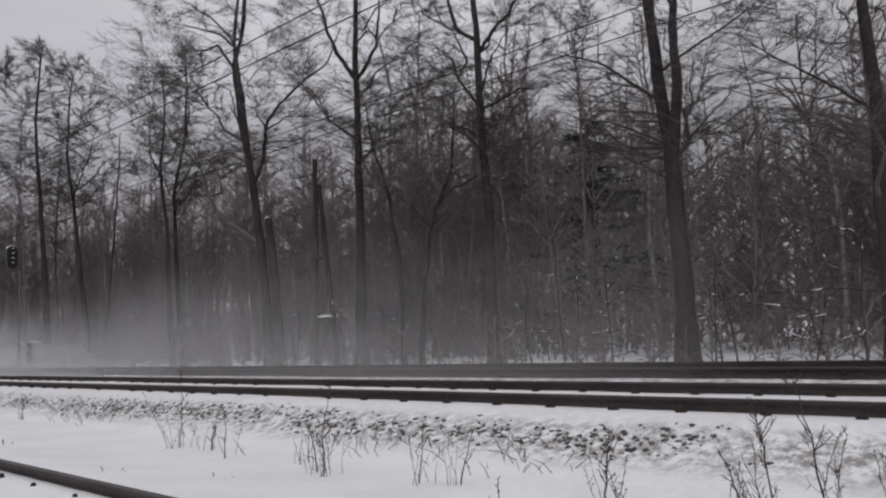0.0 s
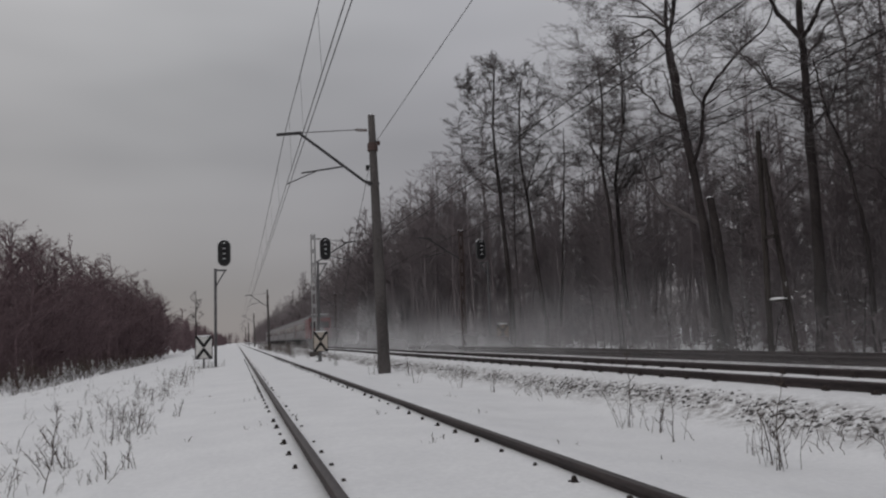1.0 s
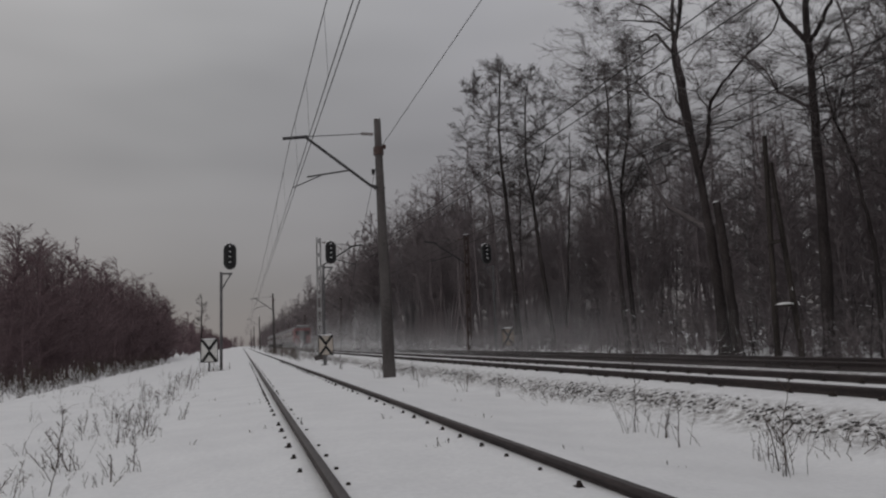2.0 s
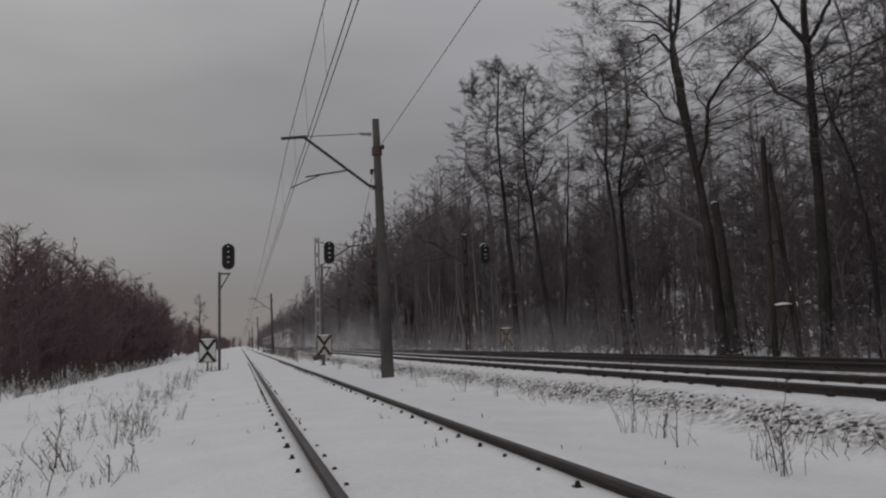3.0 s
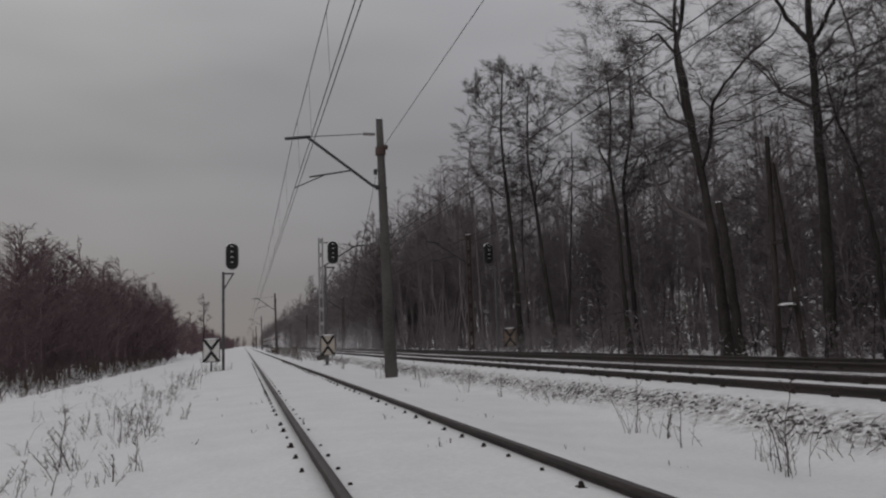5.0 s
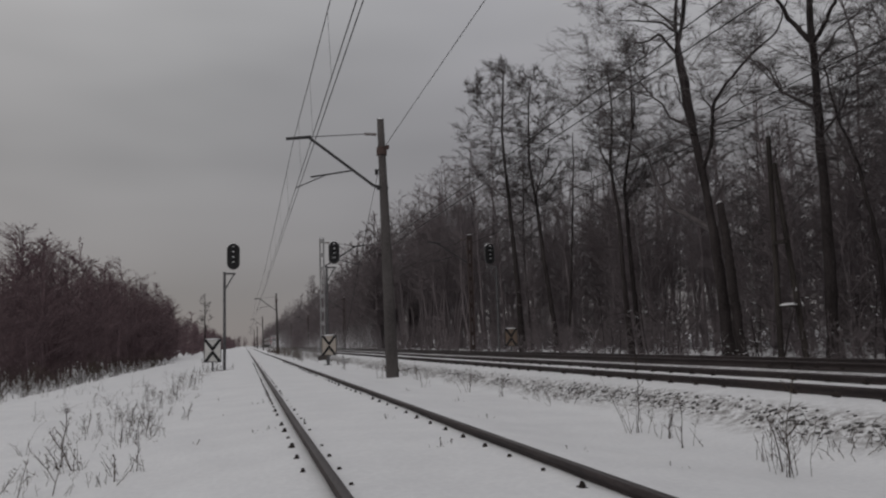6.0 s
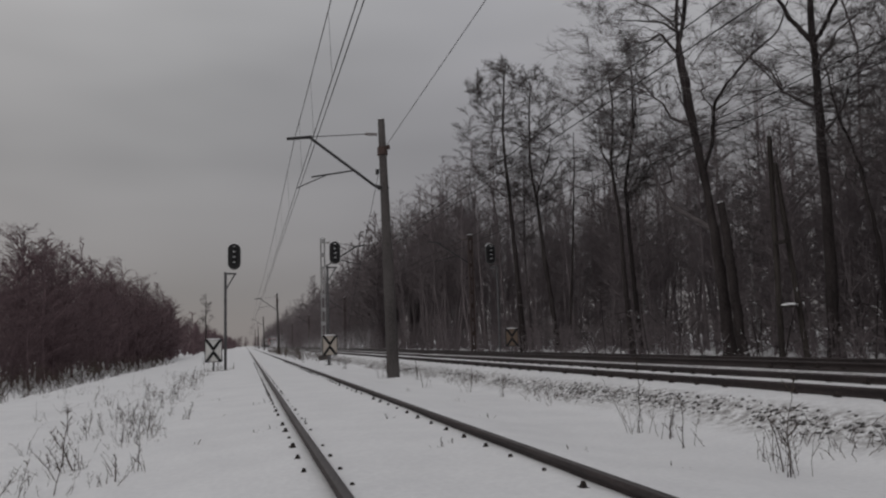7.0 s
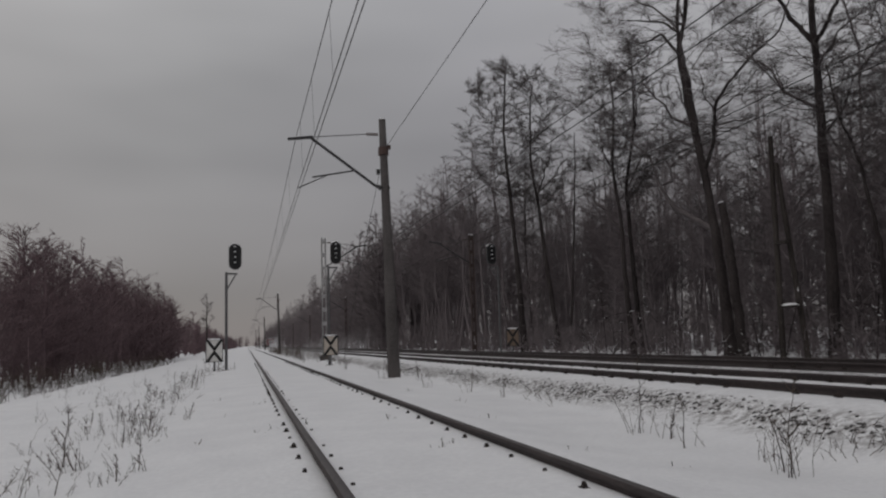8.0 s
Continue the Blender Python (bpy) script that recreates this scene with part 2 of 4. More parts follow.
class Tubes:
    """Collects tapered tubes along polylines, for wood and stalks."""

    def __init__(self):
        self.v, self.f, self.tips, self.count = [], [], [np.zeros((0, 3), int)], 0

    def spike(self, a, b, r):
        """A twig that runs out to a point."""
        a, b = np.asarray(a, float), np.asarray(b, float)
        way = (b - a) / (np.linalg.norm(b - a) + 1e-9)
        u = np.cross(way, (1.0, 0, 0) if abs(way[2]) > 0.9 else (0, 0, 1.0))
        u /= np.linalg.norm(u) + 1e-9
        w = np.cross(way, u)
        self.v.append(np.array([a + r * u, a + r * (-0.5 * u + 0.866 * w), a + r * (-0.5 * u - 0.866 * w), b]))
        c = self.count
        self.tips.append(np.array([(c, c + 1, c + 3), (c + 1, c + 2, c + 3), (c + 2, c, c + 3)]))
        self.count += 4

    def spikes(self, a, b, r):
        """Many pointed twigs at once."""
        way = b - a
        way /= np.linalg.norm(way, axis=1, keepdims=True) + 1e-9
        u = np.cross(way, np.where(np.abs(way[:, 2:]) > 0.9, [[1.0, 0, 0]], [[0, 0, 1.0]]))
        u /= np.linalg.norm(u, axis=1, keepdims=True) + 1e-9
        w = np.cross(way, u)
        self.v.append(np.stack([a + r * u, a + r * (-0.5 * u + 0.866 * w), a + r * (-0.5 * u - 0.866 * w), b], 1).reshape(-1, 3))
        c = self.count + 4 * np.arange(len(a))[:, None, None]
        self.tips.append((c + np.array([(0, 1, 3), (1, 2, 3), (2, 0, 3)])[None]).reshape(-1, 3))
        self.count += 4 * len(a)

    def add(self, pts, radii, sides=3):
        pts, radii = np.asarray(pts, float), np.asarray(radii, float)
        k = len(pts)
        way = np.gradient(pts, axis=0)
        way /= np.linalg.norm(way, axis=1, keepdims=True) + 1e-9
        ref = np.where(np.abs(way[:, 2:]) > 0.9, [[1.0, 0, 0]], [[0, 0, 1.0]])
        u = np.cross(way, ref)
        u /= np.linalg.norm(u, axis=1, keepdims=True) + 1e-9
        w = np.cross(way, u)
        a = np.arange(sides) * 2 * np.pi / sides
        ring = pts[:, None] + radii[:, None, None] * (np.cos(a)[None, :, None] * u[:, None] + np.sin(a)[None, :, None] * w[:, None])
        self.v.append(ring.reshape(-1, 3))
        i = np.arange(k - 1)[:, None] * sides + self.count
        j = np.arange(sides)[None]
        j2 = (j + 1) % sides
        self.f.append(np.stack([i + j, i + j2, i + sides + j2, i + sides + j], -1).reshape(-1, 4))
        self.count += k * sides

    def arrays(self):
        return np.concatenate(self.v), np.concatenate(self.f), np.concatenate(self.tips)


def quad_mesh(name, v, f, mat, smooth=True, tips=None):
    me = bpy.data.meshes.new(name)
    me.vertices.add(len(v))
    me.vertices.foreach_set("co", np.ascontiguousarray(v, dtype=np.float32).ravel())
    corners, starts = f.ravel(), np.arange(0, f.size, 4)
    if tips is not None and len(tips):
        starts = np.r_[starts, f.size + np.arange(0, tips.size, 3)]
        corners = np.r_[corners, tips.ravel()]
    me.loops.add(len(corners))
    me.loops.foreach_set("vertex_index", np.ascontiguousarray(corners, dtype=np.int32))
    me.polygons.add(len(starts))
    me.polygons.foreach_set("loop_start", np.ascontiguousarray(starts, dtype=np.int32))
    me.update(calc_edges=True)
    me.materials.append(mat)
    if smooth:
        me.shade_smooth()
    return me


# ---- the ground: one snow-covered sheet with track beds, a ditch and a low bank ----
PROFILE = [(-400, -0.9), (-60, -0.8), (-14, -0.74), (-9, -0.74), (-7.2, -0.68), (-6.2, -0.55), (-5.5, -0.34), (-4.6, -0.30), (-2.6, -0.26), (-1.4, -0.19), (-0.6, -0.13),
           (0.3, -0.074), (2.3, -0.074), (2.8, -0.14), (3.5, -0.22), (4.4, -0.23), (4.9, -0.12), (5.3, 0.04), (5.6, 0.088), (7.9, 0.088),
           (8.5, 0.03), (9.2, 0.02), (9.7, 0.04), (12.0, 0.05), (12.6, 0.0), (14, -0.12), (18, -0.05), (40, 0.0), (400, 0.4)]
PX, PZ = np.array(PROFILE).T


def ground_z(x, y):
    z = float(np.interp(x, PX, PZ))
    rough = 0.25 if -0.4 < x < 2.6 or 5.4 < x < 12.2 else 1.0
    n1 = noise.noise(Vector((x * 0.45, y * 0.22, 3.1)))
    n2 = noise.noise(Vector((x * 1.7, y * 1.1, 7.7)))
    n3 = noise.noise(Vector((x * 5.0, y * 4.0, 1.7)))
    return z + rough * (0.055 * n1 + 0.03 * n2) + (0.035 if x < -1.0 else 0.012) * n3 * rough


def make_ground():
    xs = np.unique(np.concatenate([np.linspace(-9, 14, 190), np.linspace(-60, -9, 52), np.linspace(14, 60, 40), np.linspace(-2500, -60, 12), np.linspace(60, 2500, 12)]))
    ys = np.unique(np.concatenate([np.linspace(-6, 22, 200), np.linspace(22, 60, 50), np.linspace(60, 200, 30), np.linspace(200, 3000, 20), np.linspace(-2500, -6, 20)]))
    v = np.array([(x, y, ground_z(x, y) if abs(x) < 60 and -7 < y < 200 else np.interp(x, PX, PZ)) for y in ys for x in xs])
    a = np.arange(len(ys) - 1)[:, None] * len(xs) + np.arange(len(xs) - 1)[None]
    f = np.stack([a, a + 1, a + 1 + len(xs), a + len(xs)], -1).reshape(-1, 4)
    ob = new("ground", quad_mesh("ground", v, f, SNOW))
    tagged(ob, "snow-covered ground with track beds and a shallow ditch", "ground", kind="structure")


make_ground()


# ---- rails ----
RAIL_PROFILE = [(-0.065, -0.15), (0.065, -0.15), (0.065, -0.138), (0.012, -0.115), (0.009, -0.045), (0.036, -0.03), (0.036, -0.008), (0.026, 0.0), (-0.026, 0.0),
                (-0.036, -0.008), (-0.036, -0.03), (-0.009, -0.045), (-0.012, -0.115), (-0.065, -0.138)]


def make_fastener():
    bm = bmesh.new()
    add_box(bm, (0.065, 0.085, 0.03), (0, 0, 0.008), (0, 12, 0), 0.005)
    add_rod(bm, (0, 0, 0.015), (0, 0, 0.058), 0.028, 0.013, 6)
    me = bpy.data.meshes.new("fastener")
    bm.to_mesh(me)
    bm.free()
    me.materials.append(IRON)
    return me


FASTENER = make_fastener()


def make_rail(x, z, label, y0, y1, fasteners_to, sink):
    rail = thing("rail", label, "rail", "rails of the line")
    rail.location = (x, 0, z)
    ys = np.concatenate([np.arange(y0, 60, 2.0), np.linspace(60, y1, 40)])
    k = len(RAIL_PROFILE)
    v = np.array([(px + 0.004 * math.sin(y * 0.5 + x), y, pz + 0.004 * math.sin(y * 0.31 + x)) for y in ys for px, pz in RAIL_PROFILE])
    i, j = np.arange(len(ys) - 1)[:, None] * k, np.arange(k)[None]
    f = np.stack([i + j, i + (j + 1) % k, i + k + (j + 1) % k, i + k + j], -1).reshape(-1, 4)
    me = quad_mesh("rail_body", v, f, RAIL, False)
    me.materials.append(RAIL_TOP)
    for p in me.polygons:
        if p.index % k == 7:
            p.material_index = 1
    body = new("rail_body", me)
    body.parent = rail
    rng = random.Random(int(x * 100))
    y = 0.1 + y0 % 0.65
    while y < fasteners_to:
        for side in (-1, 1):
            if rng.random() < 0.9:
                ob = new("fastener", FASTENER)
                ob.parent = rail
                ob.location = (side * 0.125, y + rng.uniform(-0.02, 0.02), sink + rng.uniform(-0.012, 0.012) - (0.015 if side > 0 else 0))
                ob.scale = (rng.uniform(0.85, 1.02),) * 3
                ob.rotation_euler = (rng.uniform(-0.1, 0.1), 0, rng.uniform(-0.3, 0.3))
        y += 0.65
    return rail


for x in (0.510, 2.02):
    make_rail(x, 0.0, "dark brown steel rail with bolted fastenings in trodden snow", -12, 900, 42, -0.10)
for x in (6.0, 7.51, 10.0, 11.51):
    make_rail(x, 0.19, "dark steel rail of the double track above snowy ballast", -12, 900, 30 if x < 9 else 14, -0.10)


# ---- ballast stones ----
def make_ballast():
    rng = random.Random(5)
    ballast = thing("ballast_shoulder", "dark ballast stones breaking through thin snow beside the double track", "ballast")
    shapes = []
    for s in range(6):
        bm = bmesh.new()
        bmesh.ops.create_icosphere(bm, subdivisions=1, radius=0.05)
        for v in bm.verts:
            v.co *= rng.uniform(0.65, 1.25)
            v.co.z *= 0.85
        me = bpy.data.meshes.new("stone")
        bm.to_mesh(me)
        bm.free()
        me.materials.append(STONE)
        shapes.append(me)
    rest_v, rest_f = [], []
    count = 0

    def spot():
        y = rng.choice((rng.uniform(0, 12), rng.uniform(2, 20), rng.uniform(10, 50)))
        x = rng.gauss(5.06, 0.115)
        if noise.noise(Vector((x * 1.3, y * 0.8, 9))) < -0.3:
            return None
        return x, y

    made = 0
    while made < 6200:
        p = spot()
        if p is None:
            continue
        x, y = p
        if made > 4300:
            x = rng.gauss(8.75, 0.36)
        z = ground_z(x, y)
        size = rng.choice((0.18, 0.22, 0.28, 0.34, 0.42, 0.62))
        if made < 290 and -1 < y < 16:
            ob = new("stone", shapes[made % 6])
            ob.parent = ballast
            ob.location, ob.scale = (x, y, z - 0.010), (size,) * 3
            ob.rotation_euler = (rng.uniform(-0.4, 0.4), rng.uniform(-0.4, 0.4), rng.uniform(0, 6.3))
        else:
            me = shapes[made % 6]
            m = Matrix.Translation((x, y, z - 0.010)) @ Matrix.Rotation(rng.uniform(0, 6.3), 4, "Z") @ Matrix.Scale(size, 4)
            rest_v += [tuple(m @ v.co) for v in me.vertices]
            rest_f += [tuple(i + count for i in q.vertices) for q in me.polygons]
            count += len(me.vertices)
        made += 1
    me = bpy.data.meshes.new("loose_gravel")
    me.from_pydata(rest_v, [], rest_f)
    me.materials.append(STONE)
    ob = new("loose_gravel", me)
    ob.parent = ballast
    tagged(ob, kind="stuff")


# ---- trees ----
def smooth_line(pts, n):
    pts = np.asarray(pts, float)
    s = np.r_[0, np.cumsum(np.linalg.norm(np.diff(pts, axis=0), axis=1))]
    t = np.linspace(0, s[-1], n)
    raw = np.stack([np.interp(t, s, pts[:, k]) for k in range(3)], 1)
    for _ in range(2):
        raw[1:-1] = (raw[:-2] + 2 * raw[1:-1] + raw[2:]) / 4
    return raw


def grow(tubes, rng, start, way, length, radius, level, sides=3, droop=0.0, wander=0.22, twigs=7, segs=5, up=0.12, thin=0.45, least=0.0045, ratio=0.51):
    """One limb and, by levels, what grows from it."""
    p, d = np.array(start, float), np.array(way, float)
    if level <= 0 and segs <= 2:
        tubes.spike(p, p + (d + rng.normal(0, 0.15, 3)) * length, radius)
        return
    pts = [p]
    for s in range(segs):
        d = d + rng.normal(0, wander, 3) + (0, 0, up - droop * s / segs)
        d /= np.linalg.norm(d)
        p = p + d * length / segs
        pts.append(p)
    pts = np.array(pts)
    radii = np.linspace(radius, max(radius * 0.35, least * 0.7), len(pts))
    tubes.add(pts, radii, sides)
    if level <= 0:
        return
    n = max(2, int(twigs * rng.uniform(0.75, 1.25)))
    for q in np.sort(rng.uniform(0.2, 1.0, n)):
        i = min(int(q * segs), segs - 1)
        w = q * segs - i
        at = pts[i] * (1 - w) + pts[i + 1] * w
        along = pts[i + 1] - pts[i]
        along /= np.linalg.norm(along)
        side = rng.normal(0, 1, 3)
        side[2] *= 0.7
        side -= side @ along * along
        side /= np.linalg.norm(side) + 1e-9
        out = along * rng.uniform(0.4, 0.8) + side * rng.uniform(0.5, 0.95)
        grow(tubes, rng, at, out / np.linalg.norm(out), length * rng.uniform(0.72, 1.28) * ratio * (1.15 - 0.45 * q), max(least, radius * rng.uniform(0.8, 1.1) * thin),
             level - 1, 3, droop, wander * 1.15, max(3, int(twigs * 0.8)), 2, up, thin, least, ratio)


def bough_out(h):
    """How wide a crown is at the share h of its height."""
    return math.sqrt(max(0.0, 1 - h ** 2.1)) * min(1.0, 0.35 + 2.4 * h)


def foliate(crown, rng, stems, centre, radius, low, high, boughs, secs, ters, least, thick=1.0, spread=1.0):
    """Fills a crown with boughs that leave the stems upwards, level out, and carry flat sprays of fine twigs."""
    joints = np.concatenate([p for p, _ in stems])
    girth = np.concatenate([r for _, r in stems])
    starts, ends = [], []
    limbs = boughs // 7
    for k in range(boughs + limbs):
        limb = k < limbs
        h = rng.uniform(0.15, 0.9) if limb else rng.uniform(0, 1)
        ang = rng.uniform(0, 6.283)
        rad = radius * bough_out(h) * (rng.uniform(0.45, 0.8) if limb else math.sqrt(rng.uniform(0.08, 1.0)) * rng.uniform(0.85, 1.12))
        goal = np.array([centre[0] + rad * math.cos(ang), centre[1] + rad * math.sin(ang), low + (high - low) * h])
        gap = goal - joints
        flat = np.hypot(gap[:, 0], gap[:, 1])
        cost = np.linalg.norm(gap, axis=1) + 3.0 * np.maximum(0, (1.0 if limb else 0.25) * flat - gap[:, 2])
        i = int(np.argmin(cost + rng.uniform(0, 0.5, len(cost))))
        root = joints[i]
        ln = np.linalg.norm(goal - root)
        if ln < 0.25:
            continue
        bend = root + (goal - root) * ((0.55, 0.55, 0.45) if limb else (0.42, 0.42, 0.62)) + rng.normal(0, (0.12 if limb else 0.09) * ln, 3)
        q = np.linspace(0, 1, 7)[:, None]
        pts = root * (1 - q) ** 2 + bend * 2 * q * (1 - q) + goal * q ** 2
        pts[1:-1] += rng.normal(0, 0.035 * ln, (5, 3))
        radii = np.linspace(min(girth[i] * 0.65, thick * (0.010 + 0.013 * ln if limb else 0.007 + 0.008 * ln)), least * (1.6 if limb else 1.0), 7)
        crown.add(pts, radii, 4)
        if limb:
            joints, girth = np.concatenate([joints, pts[2:]]), np.concatenate([girth, radii[2:]])
        n = max(4, int(1.3 * secs * rng.uniform(0.7, 1.3) * min(1.3, 0.45 + 0.3 * ln)))
        for w in rng.uniform(0.22, 1.0, n):
            f = w * 6
            j = min(int(f), 5)
            at = pts[j] + (pts[j + 1] - pts[j]) * (f - j)
            along = pts[j + 1] - pts[j]
            along = along / (np.linalg.norm(along) + 1e-9)
            turn = rng.choice((-1, 1)) * rng.uniform(0.3, 1.15)
            c, sn = math.cos(turn), math.sin(turn)
            d = np.array([along[0] * c - along[1] * sn, along[0] * sn + along[1] * c, 0.45 * along[2] + rng.normal(0.08, 0.22)])
            d /= np.linalg.norm(d) + 1e-9
            size = spread * rng.uniform(0.45, 1.0) * (0.35 + 0.28 * min(ln, 3.0)) * (1.2 - 0.6 * w)
            end = at + d * size
            kink = (at + end) / 2 + rng.normal(0, 0.07 * size, 3)
            crown.add(np.array([at, kink, end]), [least * 1.25, least, least * 0.5], 3)
            m = rng.uniform(0.15, 1.0, ters)[:, None]
            base = np.where(m < 0.5, at + (kink - at) * m * 2, kink + (end - kink) * (m - 0.5) * 2)
            side = d + rng.normal(0, 0.75, (ters, 3)) * (1, 1, 0.5) + (0, 0, 0.06)
            side /= np.linalg.norm(side, axis=1, keepdims=True) + 1e-9
            starts.append(base)
            ends.append(base + side * rng.uniform(0.3, 0.75, (ters, 1)) * (0.28 + 0.42 * size))
    crown.spikes(np.concatenate(starts), np.concatenate(ends), least * 0.85)


def tree(label, x, line, r0, seed=1, extra=(), crown=None, boughs=90, secs=9, ters=7, top=0.22, group="alders at the wood's edge", name="tree", bark=BARK, least=0.0048, thick=1.0):
    """A bare tree whose trunk follows line, a few (y, z) stations at that x; extra: further stems (line, radius);
    crown: (middle y, radius, lowest z, highest z)."""
    rng = np.random.default_rng(seed)
    t = thing(name, label, "tree", group)
    t.location = (x, line[0][0], ground_z(x, line[0][0]) - 0.05)
    off = np.array(t.location)
    wood, twigs = Tubes(), Tubes()
    stems = []
    for k, (ln, r) in enumerate([(line, r0)] + list(extra)):
        pts = np.array([(x, y, z) for y, z in ln]) - off
        if k == 0:
            pts[0, 2] = -0.1
        else:
            away = rng.uniform(-0.08, 0.08) if r > 0.15 else rng.uniform(-0.28, 0.28)
            pts[:, 0] += away * np.linspace(0, 1, len(pts)) * np.linalg.norm(pts[-1] - pts[0])
            i = int(np.argmin(np.linalg.norm(stems[0][0] - pts[0], axis=1)))
            pts[0] = stems[0][0][i]
        pts = smooth_line(pts, 40)
        wob = np.cumsum(rng.normal(0, 0.022 if k == 0 else 0.03, (38, 3)), axis=0) * (0.7, 0.45, 0.2)
        pts[2:] += wob
        q = np.linspace(0, 1, 40)
        r = r * 0.66
        radii = r * (1 - q * (1 - top))
        if k == 0:
            radii = radii * (1 + 0.45 * np.exp(-q * 26))
        radii = radii * (1 + 0.05 * rng.normal(0, 1, 40))
        wood.add(pts, radii, 10 if k == 0 else 7)
        stems.append((pts, radii))
    v, f, tips = wood.arrays()
    new("trunk", quad_mesh("trunk", v, f, bark)).parent = t
    if crown:
        cy, rad, low, high = crown
        foliate(twigs, rng, [(p[6:], r[6:]) for p, r in stems], (0, cy - off[1]), rad, low - off[2], high - off[2], boughs, secs, ters, least, thick)
        v, f, tips = twigs.arrays()
        new("crown", quad_mesh("crown", v, f, TWIG, True, tips)).parent = t
    return t


BARE = "tall bare alder with a dark trunk and fine layered twigs"
tree(BARE, 17.0, [(47.3, -0.2), (47.8, 5.8), (49.1, 11.6), (49.9, 14.9), (49.0, 18.6)], 0.30, 11, (([(48.9, 10.8), (51.2, 12.6), (52.0, 13.4)], 0.09),), (50.0, 3.9, 10.4, 19.9), 210, 9, 7, least=0.0085)
tree(BARE, 17.5, [(42.7, -0.2), (45.0, 8.3), (46.1, 11.7), (46.0, 15.4), (45.5, 16.6)], 0.24, 12, (([(45.3, 9.3), (43.4, 11.5), (42.8, 12.6)], 0.08),), (44.8, 3.0, 9.0, 17.8), 140, 9, 7, least=0.0082)
tree("slender bare alder with a narrow crown", 18.5, [(49.6, -0.1), (50.2, 7.6), (49.5, 12.4)], 0.15, 31, (), (49.6, 2.2, 7.0, 13.4), 60, 8, 6, least=0.008)
tree("thin dead alder trunk with few branches", 18.0, [(42.4, -0.1), (40.9, 10.2), (40.6, 12.3)], 0.13, 13, (), (40.7, 0.8, 9.6, 12.4), 8, 4, 4, least=0.007)
tree(BARE, 16.5, [(31.8, -0.1), (32.2, 6.2), (32.7, 8.7), (32.2, 11.2), (32.5, 12.9)], 0.20, 14, (([(32.6, 8.4), (33.9, 9.9), (34.4, 11.0)], 0.08),), (33.2, 2.6, 7.0, 13.8), 130, 9, 6, least=0.0066)
tree(BARE, 17.0, [(31.9, -0.1), (32.8, 7.6), (31.8, 10.0), (31.8, 13.2)], 0.20, 15, (([(31.9, 9.8), (30.8, 11.2), (30.2, 12.4)], 0.07),), (31.2, 2.5, 7.2, 14.2), 130, 9, 6, least=0.0066)
tree("tall bare alder forking into two dark stems", 16.0, [(23.8, -0.1), (24.2, 4.5), (25.0, 7.7), (25.5, 9.1), (25.8, 10.6), (26.15, 11.6), (25.4, 12.3), (25.1, 14.5), (24.9, 17.0)], 0.31, 16,
     (([(25.0, 7.7), (24.95, 9.0), (25.0, 10.3), (25.1, 11.7), (24.7, 15.5)], 0.19), ([(26.1, 11.5), (27.5, 12.8), (28.6, 13.1), (30.3, 13.5), (32.2, 14.3)], 0.10),
      ([(25.6, 12.2), (27.0, 13.1), (29.6, 14.3), (31.8, 15.3)], 0.08), ([(24.35, 6.8), (24.2, 7.4), (24.25, 8.8), (23.5, 9.4), (22.7, 9.8), (22.1, 10.1), (21.2, 10.4), (20.5, 11.6)], 0.12),
      ([(25.4, 8.9), (26.3, 10.0), (27.2, 11.0), (29.0, 11.9)], 0.06)), (26.4, 5.4, 7.6, 17.4), 330, 9, 7)
stub = tree("broken-off alder trunk with snow on its top", 15.8, [(22.8, -0.1), (23.2, 2.8), (23.65, 5.15)], 0.28, 17, top=0.72)
stub_trunk = stub.children[0]
stub_top = sum((v.co for v in list(stub_trunk.data.vertices)[-10:]), Vector()) / 10
stub_cap = bmesh.new()
bmesh.ops.create_icosphere(stub_cap, subdivisions=2, radius=1, matrix=Matrix.Translation(stub_top) @ Matrix.Diagonal((0.13, 0.13, 0.07, 1)))
part("snow_cap", stub_cap, SNOW_CAP, stub, "white snow on the broken top", True)
tree("tall bare alder with a straight dark trunk", 16.0, [(18.85, 0.0), (18.77, 3.7), (18.73, 6.8), (18.78, 8.7), (18.77, 9.4), (18.6, 12.0), (18.5, 15.5)], 0.28, 18,
     (([(18.81, 9.2), (19.3, 10.1), (19.4, 11.2), (20.0, 13.5)], 0.12), ([(18.7, 9.0), (18.0, 9.3), (17.2, 9.7), (16.6, 11.6)], 0.11)), (18.5, 4.2, 6.8, 15.8), 210, 9, 7)
tree("slender leaning bare tree", 16.3, [(17.25, 0.0), (17.35, 3.3), (17.74, 5.4), (18.3, 7.0), (18.55, 8.4)], 0.13, 19, (), (18.1, 1.9, 5.0, 9.4), 60, 8, 6)
tree("tall bare alder with curved side limbs", 16.0, [(13.5, 0.0), (13.45, 3.6), (13.55, 6.75), (13.6, 8.5), (13.7, 10.0), (14.0, 15.0)], 0.25, 20,
     (([(13.6, 8.6), (14.1, 9.2), (14.2, 10.2), (14.8, 12.2)], 0.10), ([(13.57, 8.5), (12.8, 9.1), (12.2, 9.6), (11.6, 11.2)], 0.09),
      ([(13.5, 6.9), (13.0, 6.95), (12.3, 7.1), (11.8, 6.95)], 0.06), ([(13.56, 7.2), (12.7, 7.9), (11.9, 8.5)], 0.06)), (13.2, 3.8, 6.0, 15.2), 190, 9, 7)
